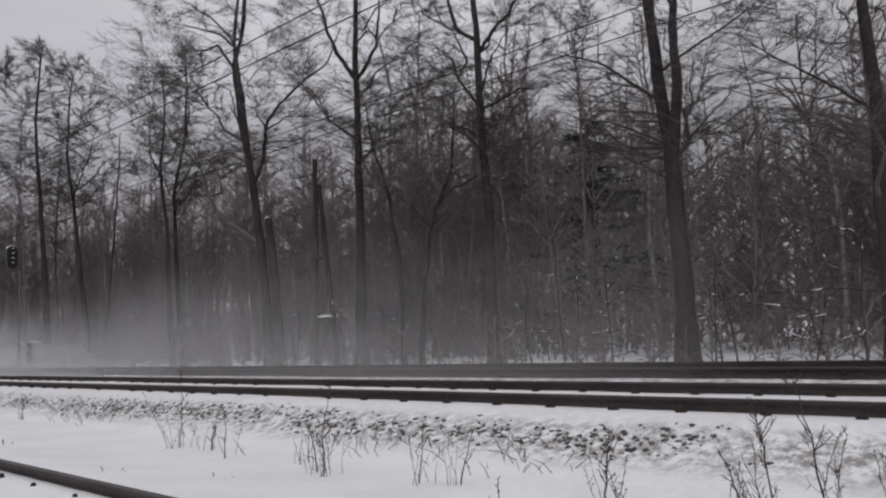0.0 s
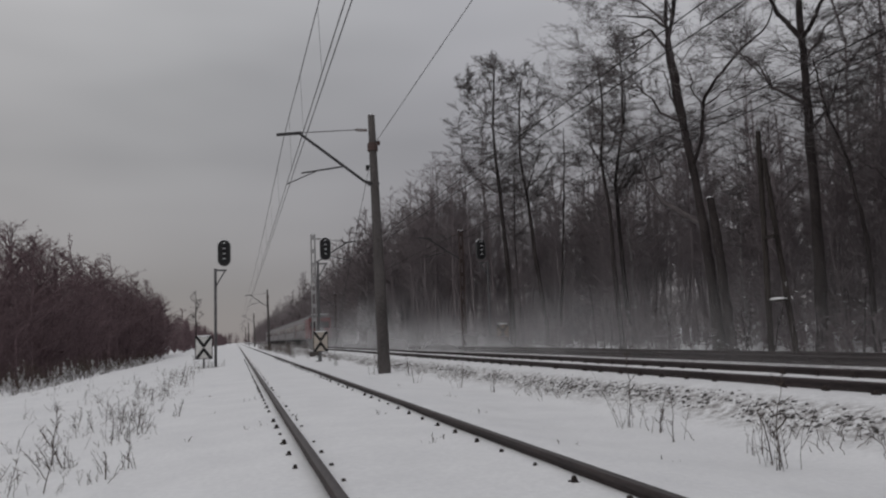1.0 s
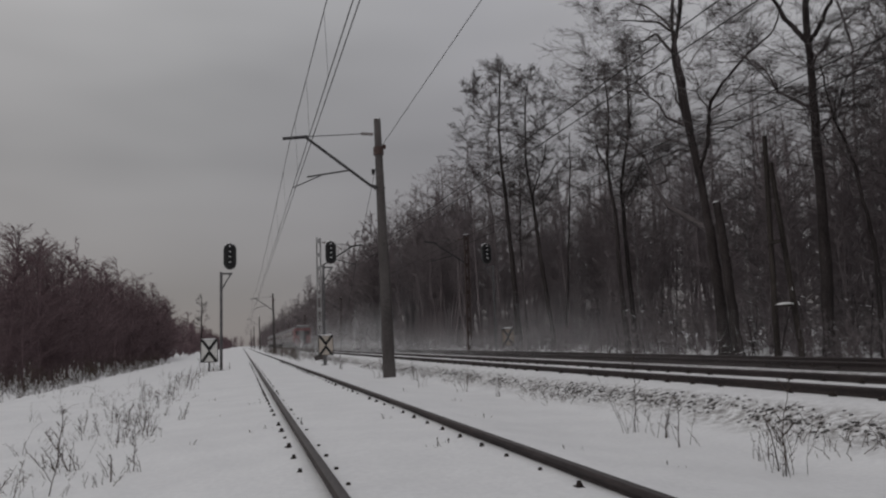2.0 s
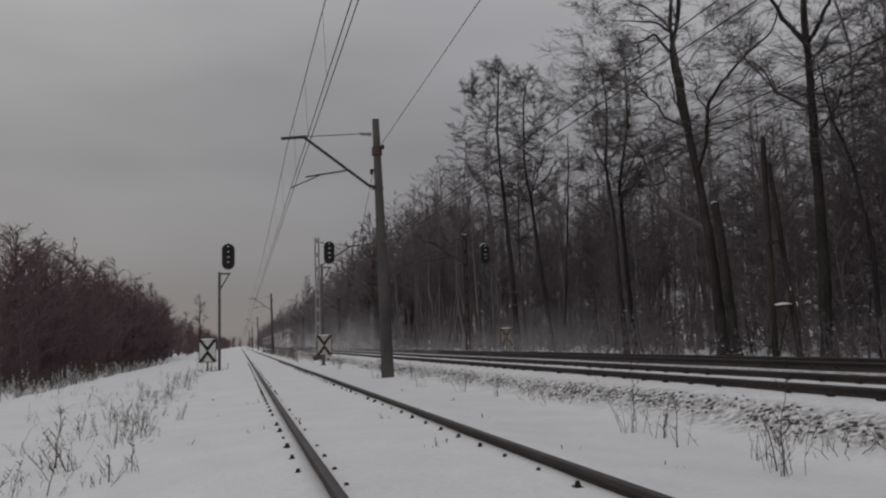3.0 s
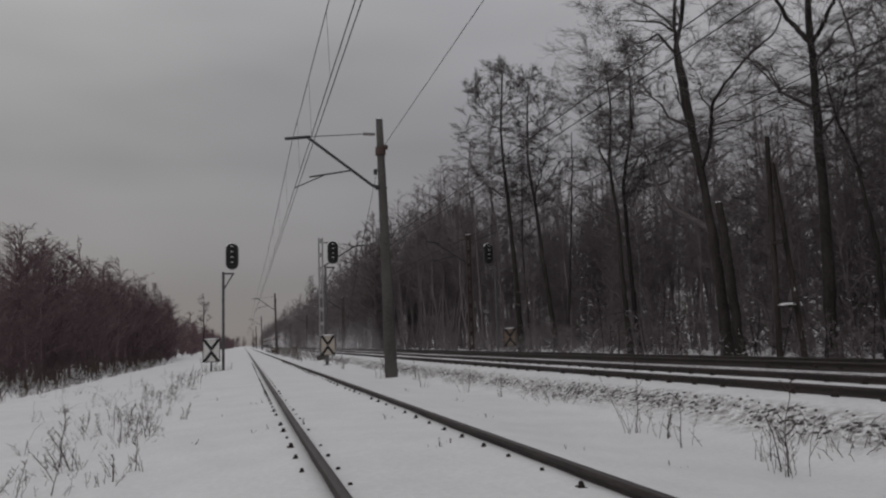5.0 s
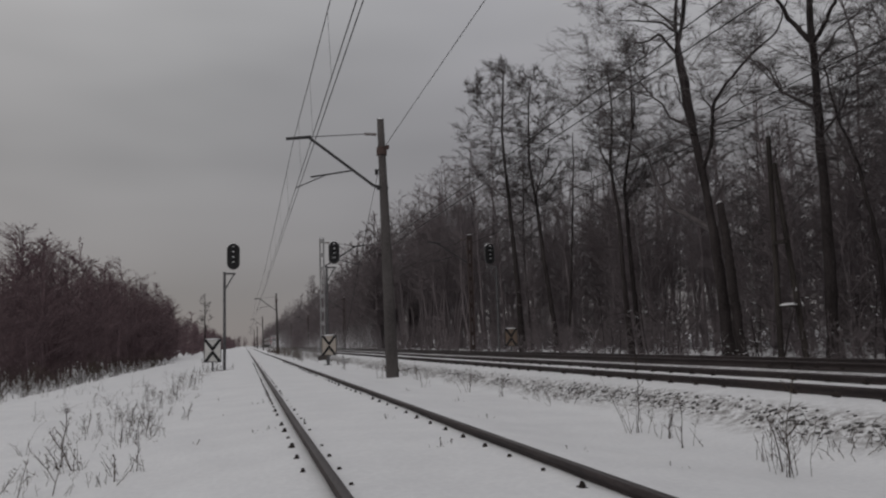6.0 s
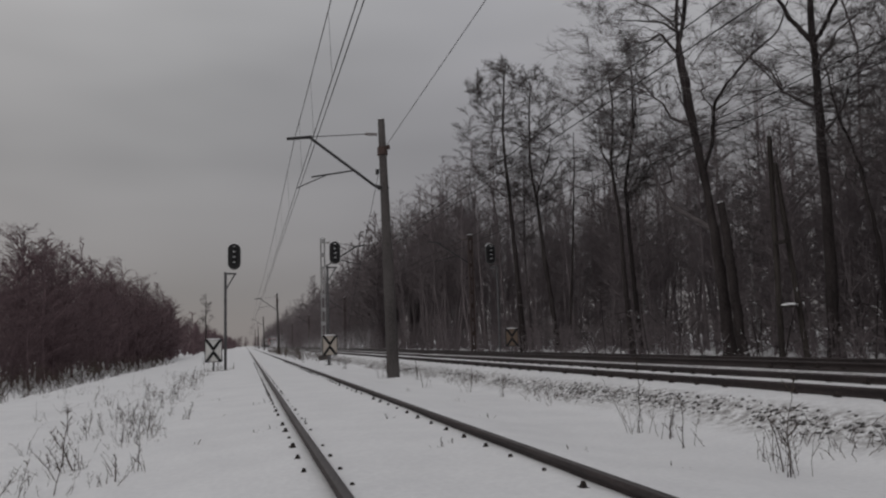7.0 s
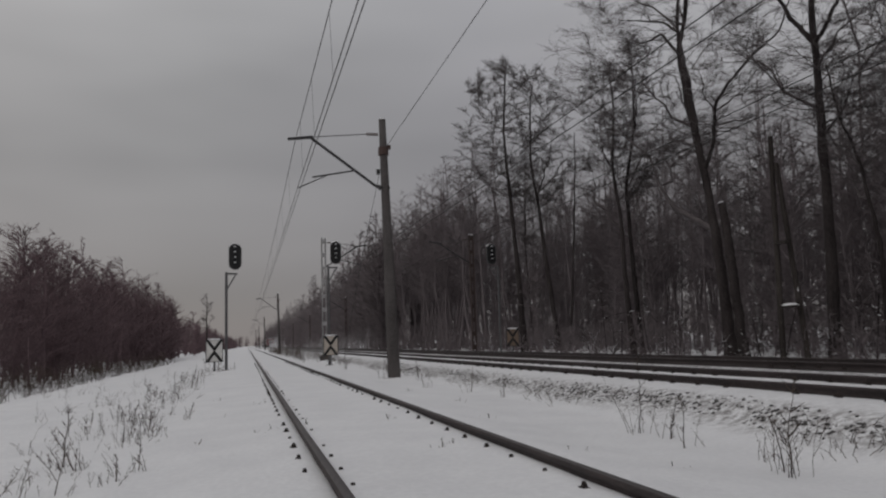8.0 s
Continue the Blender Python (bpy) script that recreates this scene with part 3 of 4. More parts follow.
tree("thick dark trunk that divides into two stems", 16.0, [(8.05, 0.0), (8.0, 1.7), (8.05, 4.2), (8.25, 6.2), (8.35, 7.7), (8.5, 13.5)], 0.36, 21,
     (([(8.05, 3.9), (7.8, 6.0), (7.84, 7.3), (7.5, 13.0)], 0.22), ([(8.2, 5.8), (9.4, 6.9), (10.6, 7.4)], 0.07), ([(7.85, 6.4), (6.9, 7.0), (5.6, 7.7)], 0.06)), (8.1, 4.4, 4.4, 14.2), 200, 9, 7)
tree("tall bare tree with a dark trunk", 16.0, [(4.0, 0.0), (3.95, 2.4), (3.9, 5.0), (3.95, 6.2), (4.1, 13.0)], 0.27, 22, (([(3.9, 4.6), (5.0, 5.6), (6.0, 6.6)], 0.06),), (4.2, 4.0, 3.4, 13.4), 150, 9, 7)
tree("small crooked tree bending sideways", 15.5, [(15.75, 0.0), (15.2, 3.5), (14.95, 4.25), (14.5, 4.65), (13.4, 4.95)], 0.14, 23, (([(14.9, 4.3), (14.45, 5.3), (14.3, 6.2), (14.45, 7.4)], 0.08), ([(15.1, 3.7), (15.7, 4.4), (16.2, 4.7)], 0.045)), (14.5, 2.3, 3.7, 8.6), 90, 8, 6)
for k, (x, y, h) in enumerate(((20.0, 10.8, 9.5), (20.5, 6.2, 8.5), (22.0, 8.6, 9.0), (21.0, 17.0, 9.0), (19.5, 27.0, 9.0), (20.0, 37.0, 10.0))):
    w = 0.15 * (-1) ** k
    tree("slender birch with a pale trunk among dark woods", x, [(y, 0.0), (y + w, h * 0.4), (y - w, h * 0.7), (y + w, h)], 0.10, 60 + k, (), (y, 1.6, h * 0.35, h + 0.4), 34, 7, 6,
         bark=BIRCH, group="birches in the woods", name="birch_tree")


# woods: variants of forest trees laid out as one mass
def wood_variant(seed, height, radius, base, boughs, secs, ters, r, least):
    """A light forest tree: a trunk, boughs and flat sprays of pointed twigs within a rounded crown that starts at the share base of its height."""
    rng = np.random.default_rng(seed)
    tb = Tubes()
    k = 6
    bend = 0.016 * height
    trunk = np.stack([np.cumsum(rng.normal(0, bend, k)), np.cumsum(rng.normal(0, bend, k)), np.linspace(-0.1, height * 0.95, k)], 1)
    tb.add(trunk, np.linspace(r, r * 0.3, k), 5)
    line = smooth_line(trunk, 24)
    a1, b1 = [], []
    low = base * height
    for _ in range(boughs):
        h = rng.uniform(0, 1)
        ang = rng.uniform(0, 6.283)
        rad = radius * bough_out(h) * math.sqrt(rng.uniform(0.1, 1.0)) * rng.uniform(0.8, 1.15)
        at_top = np.array([np.interp(low + (height - low) * h, line[:, 2], line[:, c]) for c in (0, 1)])
        goal = np.array([at_top[0] + rad * math.cos(ang), at_top[1] + rad * math.sin(ang), low + (height - low) * h])
        zr = max(0.03 * height, goal[2] - rng.uniform(0.4, 0.9) * rad - 0.1)
        root = np.array([np.interp(zr, line[:, 2], line[:, 0]), np.interp(zr, line[:, 2], line[:, 1]), zr])
        mid = root + (goal - root) * (0.45, 0.45, 0.65) + rng.normal(0, 0.06 * rad, 3)
        tb.add(np.array([root, mid, goal]), [least * 2.2, least * 1.6, least], 3)
        d0 = goal - mid
        ln = np.linalg.norm(goal - root)
        m = rng.uniform(0.2, 1.0, secs)[:, None]
        at = np.where(m < 0.5, root + (mid - root) * m * 2, mid + (goal - mid) * (m - 0.5) * 2)
        d = d0 / (np.linalg.norm(d0) + 1e-9) + rng.normal(0, 0.8, (secs, 3)) * (1, 1, 0.45) + (0, 0, 0.12)
        d /= np.linalg.norm(d, axis=1, keepdims=True)
        size = rng.uniform(0.4, 1.0, (secs, 1)) * (0.3 + 0.30 * min(ln, 3.0))
        end = at + d * size
        a1.append(at)
        b1.append(end)
        if ters:
            q = rng.uniform(0.15, 0.9, (secs, ters, 1))
            base_ = at[:, None] + (end - at)[:, None] * q
            e = d[:, None] + rng.normal(0, 0.8, (secs, ters, 3)) * (1, 1, 0.5)
            e /= np.linalg.norm(e, axis=2, keepdims=True)
            a1.append(base_.reshape(-1, 3))
            b1.append((base_ + e * size[:, None] * rng.uniform(0.3, 0.65, (secs, ters, 1))).reshape(-1, 3))
    tb.spikes(np.concatenate(a1), np.concatenate(b1), least)
    return tb.arrays()


def woods(name, label, variants, spots, mat, rng):
    vs, fs, ts, count = [], [], [], 0
    for x, y, s in spots:
        v, f, tips = variants[rng.integers(len(variants))]
        a = rng.uniform(0, 6.283)
        c, sn = math.cos(a) * s, math.sin(a) * s
        z0 = float(np.interp(x, PX, PZ))
        vs.append(np.stack([v[:, 0] * c - v[:, 1] * sn + x, v[:, 0] * sn + v[:, 1] * c + y, v[:, 2] * s + z0], 1))
        fs.append(f + count)
        ts.append(tips + count)
        count += len(v)
    ob = new(name, quad_mesh(name, np.concatenate(vs), np.concatenate(fs), mat, True, np.concatenate(ts)))
    return tagged(ob, label, "woods", kind="stuff")


def make_woods():
    rng = np.random.default_rng(77)
    tall = [wood_variant(100 + s, 11.5 + 0.5 * s, 2.6 + 0.15 * s, 0.34, 38, 5, 4, 0.085, 0.0105) for s in range(7)]
    far_tall = [wood_variant(150 + s, 13.0 + 0.35 * s, 3.1, 0.12, 34, 5, 1, 0.10, 0.032) for s in range(6)]
    brush = [wood_variant(200 + s, 5.2, 2.0, 0.06, 18, 5, 2, 0.03, 0.0105) for s in range(8)]
    back = [wood_variant(250 + s, 8.2, 2.5, 0.08, 28, 4, 2, 0.05, 0.017) for s in range(6)]
    young = [wood_variant(300 + s, 6.6 + 0.25 * s, 2.4, 0.10, 36, 5, 2, 0.06, 0.0125) for s in range(6)]
    far_young = [wood_variant(350 + s, 7.0, 2.5, 0.05, 26, 5, 0, 0.07, 0.045) for s in range(6)]

    def along():
        return rng.uniform(-6, 26) if rng.random() < 0.36 else rng.uniform(15, 80)

    spots = [(19.5 + rng.gamma(1.6, 6.0), along(), rng.uniform(0.62, 1.0)) for _ in range(170)]
    spots += [(22 + rng.gamma(1.5, 7.0), rng.uniform(14, 66), rng.uniform(0.85, 1.15)) for _ in range(95)]
    woods("woods_beyond_double_track", "dense bare winter woods of thin dark trunks", tall, spots, THICKET, rng)
    spots = [(16.2 + rng.gamma(1.4, 2.6), rng.uniform(54, 104), rng.uniform(1.0, 1.3)) for _ in range(100)]
    woods("woods_at_bend", "bare winter woods at the edge of the line", tall, spots, THICKET, rng)
    spots = [(15.4 + abs(rng.normal(0, 0.8)), 92 + 770 * (k + rng.random()) ** 2 / 170 ** 2, rng.uniform(0.9, 1.22)) for k in range(150)]
    spots += [(18 + rng.gamma(1.4, 4.0), 88 + 750 * rng.random() ** 2.2, rng.uniform(0.9, 1.25)) for _ in range(200)]
    woods("woods_along_line", "bare winter woods along the line to the horizon", far_tall, spots, THICKET, rng)
    spots = [(17.4 + rng.gamma(1.5, 4.5), along(), rng.uniform(0.5, 1.3)) for _ in range(240)]
    spots += [(19 + rng.gamma(1.5, 4.0), rng.uniform(-5, 11), rng.uniform(0.7, 1.3)) for _ in range(90)]
    woods("undergrowth", "dense bare undergrowth of brown twigs between the trunks", brush, spots, THICKET, rng)
    spots = [(22 + rng.gamma(1.5, 9.0), along(), rng.uniform(0.7, 1.25)) for _ in range(300)]
    spots += [(23 + rng.gamma(1.5, 6.0), rng.uniform(-5, 11), rng.uniform(0.8, 1.25)) for _ in range(60)]
    woods("deep_woods", "deep bare woods behind the edge, brown and dense", back, spots, THICKET, rng)
    low = [wood_variant(400 + s, 1.3, 0.6, 0.05, 8, 4, 0, 0.012, 0.007) for s in range(6)]
    spots = [(14.8 + rng.gamma(1.4, 4.5), rng.uniform(-6, 75), rng.uniform(0.5, 1.5)) for _ in range(360)]
    spots += [(14.6 + rng.gamma(1.5, 1.6), rng.uniform(2, 60), rng.uniform(0.5, 1.2)) for _ in range(300)]
    spots += [(13.9 + rng.gamma(1.4, 2.0), rng.uniform(55, 300), rng.uniform(1.3, 2.6)) for _ in range(220)]
    woods("low_scrub", "knee-high bare scrub on the snowy floor of the woods", low, spots, THICKET, rng)
    spots = [(-9.6 - rng.gamma(1.3, 4.5), y, rng.uniform(0.82, 1.08) * (0.82 + 0.36 * min(1, max(0, (y - 34) / 22)))) for y in 31 + 95 * rng.random(280) ** 1.15]
    woods("woods_beyond_field", "low bare winter woods with red-brown twigs across the field", young, spots, HEDGE, rng)
    spots = [(-9.2 - rng.gamma(1.4, 4.0), 95 + 760 * rng.random() ** 1.6, rng.uniform(0.85, 1.2)) for _ in range(270)]
    spots += [(rng.uniform(-70, 70), rng.uniform(860, 900), rng.uniform(1.2, 1.9)) for _ in range(70)]
    woods("woods_far_field", "low bare winter woods along the field's far side", far_young, spots, HEDGE, rng)
    tree("tall bare poplar above the low woods, far down the line", -9.0, [(190, -0.7), (190.2, 6), (190, 12.5)], 0.35, 91, (), (190, 2.4, 5.0, 13.0), 40, 6, 4, group="trees far down the line", least=0.022)
    tree("tall bare tree standing out of the low woods", -12.6, [(34.0, -0.7), (34.1, 4), (34, 8.4)], 0.22, 92, (), (34, 2.0, 4.0, 8.8), 55, 8, 6, group="trees in the low woods", least=0.007)


make_woods()


def make_pine():
    rng = np.random.default_rng(9)
    t = thing("pine_tree", "dark green young pine among the bare trunks", "tree")
    t.location = (23.5, 14.9, -0.1)
    tb, nd = Tubes(), Tubes()
    tb.add([(0, 0, 0), (0.05, 0, 4), (0, 0.1, 8.6)], [0.12, 0.09, 0.02], 8)
    for k in range(100):
        z = rng.uniform(2.4, 8.4)
        a = rng.uniform(0, 6.283)
        reach = (9.2 - z) * 0.42 * rng.uniform(0.6, 1.1) + 0.25
        tip = np.array([math.cos(a) * reach, math.sin(a) * reach, z - 0.15 * reach + rng.uniform(-0.1, 0.2)])
        root = np.array([0, 0, z])
        tb.add([root, tip], [0.02, 0.006], 4)
        for _ in range(45):
            at = root + (tip - root) * rng.uniform(0.25, 1.0)
            d = rng.normal(0, 1, 3) + (tip - root) / reach * 0.7
            nd.spike(at, at + d / np.linalg.norm(d) * rng.uniform(0.2, 0.45), 0.014)
    v, f, tips = tb.arrays()
    ob = new("trunk", quad_mesh("trunk", v, f, BARK))
    ob.parent = t
    v = np.concatenate(nd.v)
    ob = new("crown", quad_mesh("crown", v, np.zeros((0, 4), int), NEEDLES, True, np.concatenate(nd.tips)))
    ob.parent = t


make_pine()


def snowy_shrub(x, y, height, reach, seed):
    """A low bare shrub whose spreading twigs carry thin lines of snow."""
    rng = np.random.default_rng(seed)
    t = thing("snowy_shrub", "low bare shrub with thin lines of snow on its twigs", "shrub", "snowy shrubs at the wood's edge")
    t.location = (x, y, ground_z(x, y) - 0.05)
    stem, twig, sn = Tubes(), Tubes(), Tubes()
    top = np.array([rng.normal(0, 0.15), rng.normal(0, 0.2), height])
    trunk = smooth_line(np.array([(0, 0, 0), top * 0.5 + rng.normal(0, 0.05, 3), top]), 8)
    stem.add(trunk, np.linspace(0.022, 0.009, 8), 5)
    for k in range(8):
        at = trunk[int(rng.integers(2, 8))]
        ang = rng.uniform(0, 6.283)
        d = np.array([0.5 * math.cos(ang), math.sin(ang), rng.uniform(-0.1, 0.45)])
        pts = [at]
        ln = reach * rng.uniform(0.35, 1.0)
        for s in range(6):
            d = d + rng.normal(0, 0.24, 3) - (0, 0, 0.05)
            pts.append(pts[-1] + d * ln / 6)
        pts = smooth_line(np.array(pts), 12)
        twig.add(pts, np.linspace(0.010, 0.004, 12), 4)
        a = int(rng.integers(1, 6))
        e = a + int(rng.integers(2, 5))
        sn.add(pts[a:e] + (0, 0, 0.007), np.linspace(0.0125, 0.006, e - a), 4)
        for _ in range(3):
            i = int(rng.integers(3, 11))
            q = d * 0.3 * ln + rng.normal(0, 0.12, 3)
            twig.spike(pts[i], pts[i] + q, 0.005)
    for nm, tb, mat in (("stem", stem, BARK), ("twig_spray", twig, BARK), ("snow_line", sn, SNOW_CAP)):
        v, f, tips = tb.arrays()
        ob = new(nm, quad_mesh(nm, v, f, mat, True, tips))
        ob.parent = t
        if nm != "stem":
            tagged(ob, kind="stuff")


for k, (x, y, z, reach) in enumerate(((14.1, 20.4, 0.9, 1.1), (14.0, 19.4, 1.3, 1.0), (14.1, 21.4, 0.7, 1.1), (15.4, 18.0, 0.9, 0.7), (15.0, 25.5, 1.2, 0.9),
                                      (15.3, 4.3, 2.4, 1.5), (15.2, 4.9, 1.1, 1.5), (15.5, 9.6, 2.0, 0.9), (15.3, 12.2, 1.2, 0.8), (15.4, 7.0, 1.2, 0.8),
                                      (15.3, 15.2, 0.7, 0.9), (15.2, 31.0, 1.2, 1.2), (16.0, 34.5, 1.0, 1.2), (15.8, 10.8, 2.6, 0.8), (15.6, 27.6, 0.8, 1.1), (14.1, 18.6, 1.8, 0.8))):
    snowy_shrub(x, y, z, reach, 40 + k)
shrub_rng = random.Random(8)
for k in range(26):
    snowy_shrub(shrub_rng.uniform(15.2, 18.5), 1 + 40 * shrub_rng.random(), shrub_rng.uniform(0.7, 3.2), shrub_rng.uniform(0.5, 1.2), 80 + k)


# ---- masts and wires ----
def line_tube(pts, r, sides=5):
    tb = Tubes()
    tb.add(pts, [r] * len(pts), sides)
    return tb.arrays()[:2]


def wire(label, x0, z_at, spans, r, sag, name="overhead_wire", group="overhead wires", wander=0.0):
    """A wire over the masts at the stations in spans, with sag between them."""
    pts = []
    for k, (a, b) in enumerate(zip(spans[:-1], spans[1:])):
        for q in np.linspace(0, 1, 13)[: None if b == spans[-1] else -1]:
            side = wander * (q if k % 2 else 1 - q) * 2 - wander
            pts.append((x0 + side, a + (b - a) * q, z_at - sag * 4 * q * (1 - q)))
    v, f = line_tube(pts, r, 5)
    return tagged(new(name, quad_mesh(name, v, f, WIRE)), label, "wire", group)


NEAR_SPANS = [-40, 22.6, 103, 183, 265, 350]
wire("dark contact wire above the single track", 1.425, 5.27, NEAR_SPANS, 0.0085, 0.03)
wire("dark contact wire above the single track", 1.51, 5.27, NEAR_SPANS, 0.0085, 0.04)
wire("sagging carrier wire above the single track", 1.375, 6.69, NEAR_SPANS, 0.0085, 0.50)
wire("earth wire strung along the mast line", 4.08, 6.62, [-40, 22.6], 0.008, -0.10)
FAR_SPANS = [-30, 46, 110, 175, 240, 310]
for x, z in ((6.75, 5.25), (10.75, 5.40)):
    wire("contact wire above the double track", x, z, FAR_SPANS, 0.010, 0.05, wander=0.2)
    wire("carrier wire above the double track", x, z + 0.45, FAR_SPANS, 0.010, 0.12)


def make_droppers():
    dropper_y = (5.0, 9.2, 12.9, 16.7, 20.4, 26.5, 32.0, 38.0, 45.0, 54.0)
    for k, y in enumerate(dropper_y):
        v, f = line_tube([(1.425, y, 5.26), (1.375, y, 6.68 - 0.5 * 4 * ((y + 40) / 62.6) * (1 - (y + 40) / 62.6) if y < 22.6 else 6.68 - 2.0 * ((y - 22.6) / 80.4) * (1 - (y - 22.6) / 80.4))], 0.003, 4)
        tagged(new("dropper_wire", quad_mesh("dropper_wire", v, f, WIRE)), "thin dropper wire hung from the carrier wire", "wire", "overhead wires")


make_droppers()


def concrete_mast(m, label, flip=1, full=True):
    """A tapered concrete catenary mast with a tubular cantilever; the arm points to -x times flip."""
    t = thing("catenary_mast", label, "mast", "catenary masts", m=m)
    bm = bmesh.new()
    hgt, lean = 7.72, -0.19
    rings = []
    for k in range(9):
        q = k / 8
        r = 0.185 * (1 - q) + 0.10 * q
        ring = []
        for c in range(16):
            a = 2 * math.pi * c / 16
            s = 1 / max(abs(math.cos(a)), abs(math.sin(a))) * 0.35 + 0.65
            ring.append(bm.verts.new((lean * q + r * math.cos(a) * s, r * math.sin(a) * s, -0.1 + q * hgt)))
        rings.append(ring)
    for a, b in zip(rings[:-1], rings[1:]):
        for c in range(16):
            bm.faces.new((a[c], a[(c + 1) % 16], b[(c + 1) % 16], b[c]))
    bm.faces.new(rings[-1])
    part("pole", bm, CONCRETE, t, smooth=True)
    part("snow_patch", add_rod(bmesh.new(), (lean, 0, hgt - 0.1), (lean, 0, hgt - 0.065), 0.09, 0.05, 12), SNOW_CAP, t, "thin snow on the mast's top")
    s = -flip
    xl = lean * 0.9
    z0 = -0.23
    band = bmesh.new()
    add_rod(band, (xl, 0, 6.42 - z0 - 0.12), (xl, 0, 6.42 - z0 + 0.12), 0.155, 0.15, 14)
    add_box(band, (0.1, 0.12, 0.12), (xl + 0.17, 0, 6.55 - z0), bevel=0.01)
    part("clamp_band", band, RUST, t, "rusty clamp band")
    root, elbow, tip = (s * 0.42, 0, 5.37 - z0), (s * 2.29, 0, 6.76 - z0), (s * 2.96, 0, 6.71 - z0)
    arm = bmesh.new()
    add_rod(arm, root, elbow, 0.042, None, 10)
    part("strut", arm, DARK_STEEL, t)
    part("arm_tip", rod((elbow[0] + 0.05 * flip, 0, elbow[2] + 0.03), tip, 0.05, 0.045), DARK_STEEL, t)
    part("hinge", add_box(rod((xl, 0, 5.33 - z0), root, 0.05), (0.32, 0.22, 0.06), (xl, 0, 5.30 - z0), bevel=0.01), DARK_STEEL, t)
    tie = bmesh.new()
    add_rod(tie, (elbow[0], 0, elbow[2] + 0.03), (xl + s * 0.5, 0, 6.93 - z0), 0.014, None, 6)
    part("tie_rod", tie, GALV, t)
    ins = bmesh.new()
    for k in range(6):
        add_rod(ins, (xl + s * (0.16 + 0.06 * k), 0, 6.93 - z0), (xl + s * (0.2 + 0.06 * k), 0, 6.93 - z0), 0.055, 0.035, 10)
    part("insulator", ins, CERAMIC, t, "ribbed brown insulator")
    if full:
        mid = (s * 1.05, 0, 5.82 - z0)
        part("registration_tube", rod(mid, (s * 2.27, 0, 5.60 - z0), 0.024), DARK_STEEL, t)
        part("steady_arm", rod((s * 1.87, 0, 5.65 - z0), (s * 2.70, 0, 5.27 - z0), 0.016), DARK_STEEL, t)
        ins2 = bmesh.new()
        for k in range(4):
            add_rod(ins2, (xl + 0.03 + s * 0.2, 0, 5.72 - z0 + 0.04 * k), (xl + 0.03 + s * 0.2, 0, 5.75 - z0 + 0.04 * k), 0.06, 0.04, 10)
        part("pulley", ins2, DARK_STEEL, t)
    return t


mast_a = concrete_mast(pose(4.12, 22.6, -0.23), "weathered grey concrete catenary mast with a tubular steel cantilever")
for y, x in ((103, 4.05), (183, 4.0), (265, 4.0), (350, 4.0)):
    copy_thing(mast_a, pose(x, y, -0.23))

v, f = line_tube([(3.95, 22.5, 6.4), (4.1, 29.0, 3.6), (4.55, 38.5, 0.0)], 0.007, 5)
tagged(new("stay_cable", quad_mesh("stay_cable", v, f, WIRE)), "thin steel stay cable from mast to ground", "cable")


def lattice_mast(m, label, flip=1, paint=PALE_STEEL):
    t = thing("lattice_mast", label, "mast", "catenary masts", m=m)
    for x in (-0.13, 0.13):
        bm = bmesh.new()
        add_box(bm, (0.035, 0.14, 7.3), (x, 0, 3.6))
        add_box(bm, (0.07, 0.012, 7.3), (x * 0.78, 0.064, 3.6))
        add_box(bm, (0.07, 0.012, 7.3), (x * 0.78, -0.064, 3.6))
        part("channel", bm, paint, t)
    for k in range(9):
        part("batten", box((0.27, 0.012, 0.24), (0, -0.078, 0.4 + 0.83 * k)), paint, t)
    s = flip
    part("strut", rod((0.13 * s, 0, 5.5), (2.0 * s, 0, 6.7), 0.04), DARK_STEEL, t)
    part("tie_rod", rod((0.13 * s, 0, 7.0), (1.9 * s, 0, 6.8), 0.016, None, 6), GALV, t)
    part("arm_tip", rod((1.85 * s, 0, 6.72), (2.65 * s, 0, 6.82), 0.045), DARK_STEEL, t)
    part("registration_tube", rod((0.9 * s, 0, 5.95), (2.3 * s, 0, 5.6), 0.024), DARK_STEEL, t)
    ins = bmesh.new()
    for k in range(5):
        add_rod(ins, (s * (0.25 + 0.07 * k), 0, 6.97), (s * (0.3 + 0.07 * k), 0, 6.97), 0.055, 0.035, 10)
    part("insulator", ins, CERAMIC, t, "ribbed brown insulator")
    part("foundation", box((0.6, 0.6, 0.4), (0, 0, -0.05), bevel=0.05), CONCRETE, t)
    part("snow_patch", box((0.32, 0.15, 0.03), (0, 0, 7.265), bevel=0.01), SNOW_CAP, t, "thin snow on the mast's top")
    return t


lat = lattice_mast(pose(4.55, 48, -0.05), "pale steel lattice catenary mast with snow on its battens")
lat_r = lattice_mast(pose(13.35, 46, -0.1, 0, 0, 180), "dull brown steel lattice catenary mast before the woods", 1, BROWN_STEEL)
for y in (110, 175, 240, 310):
    copy_thing(lat_r, pose(13.4, y, -0.1, 0, 0, 180))


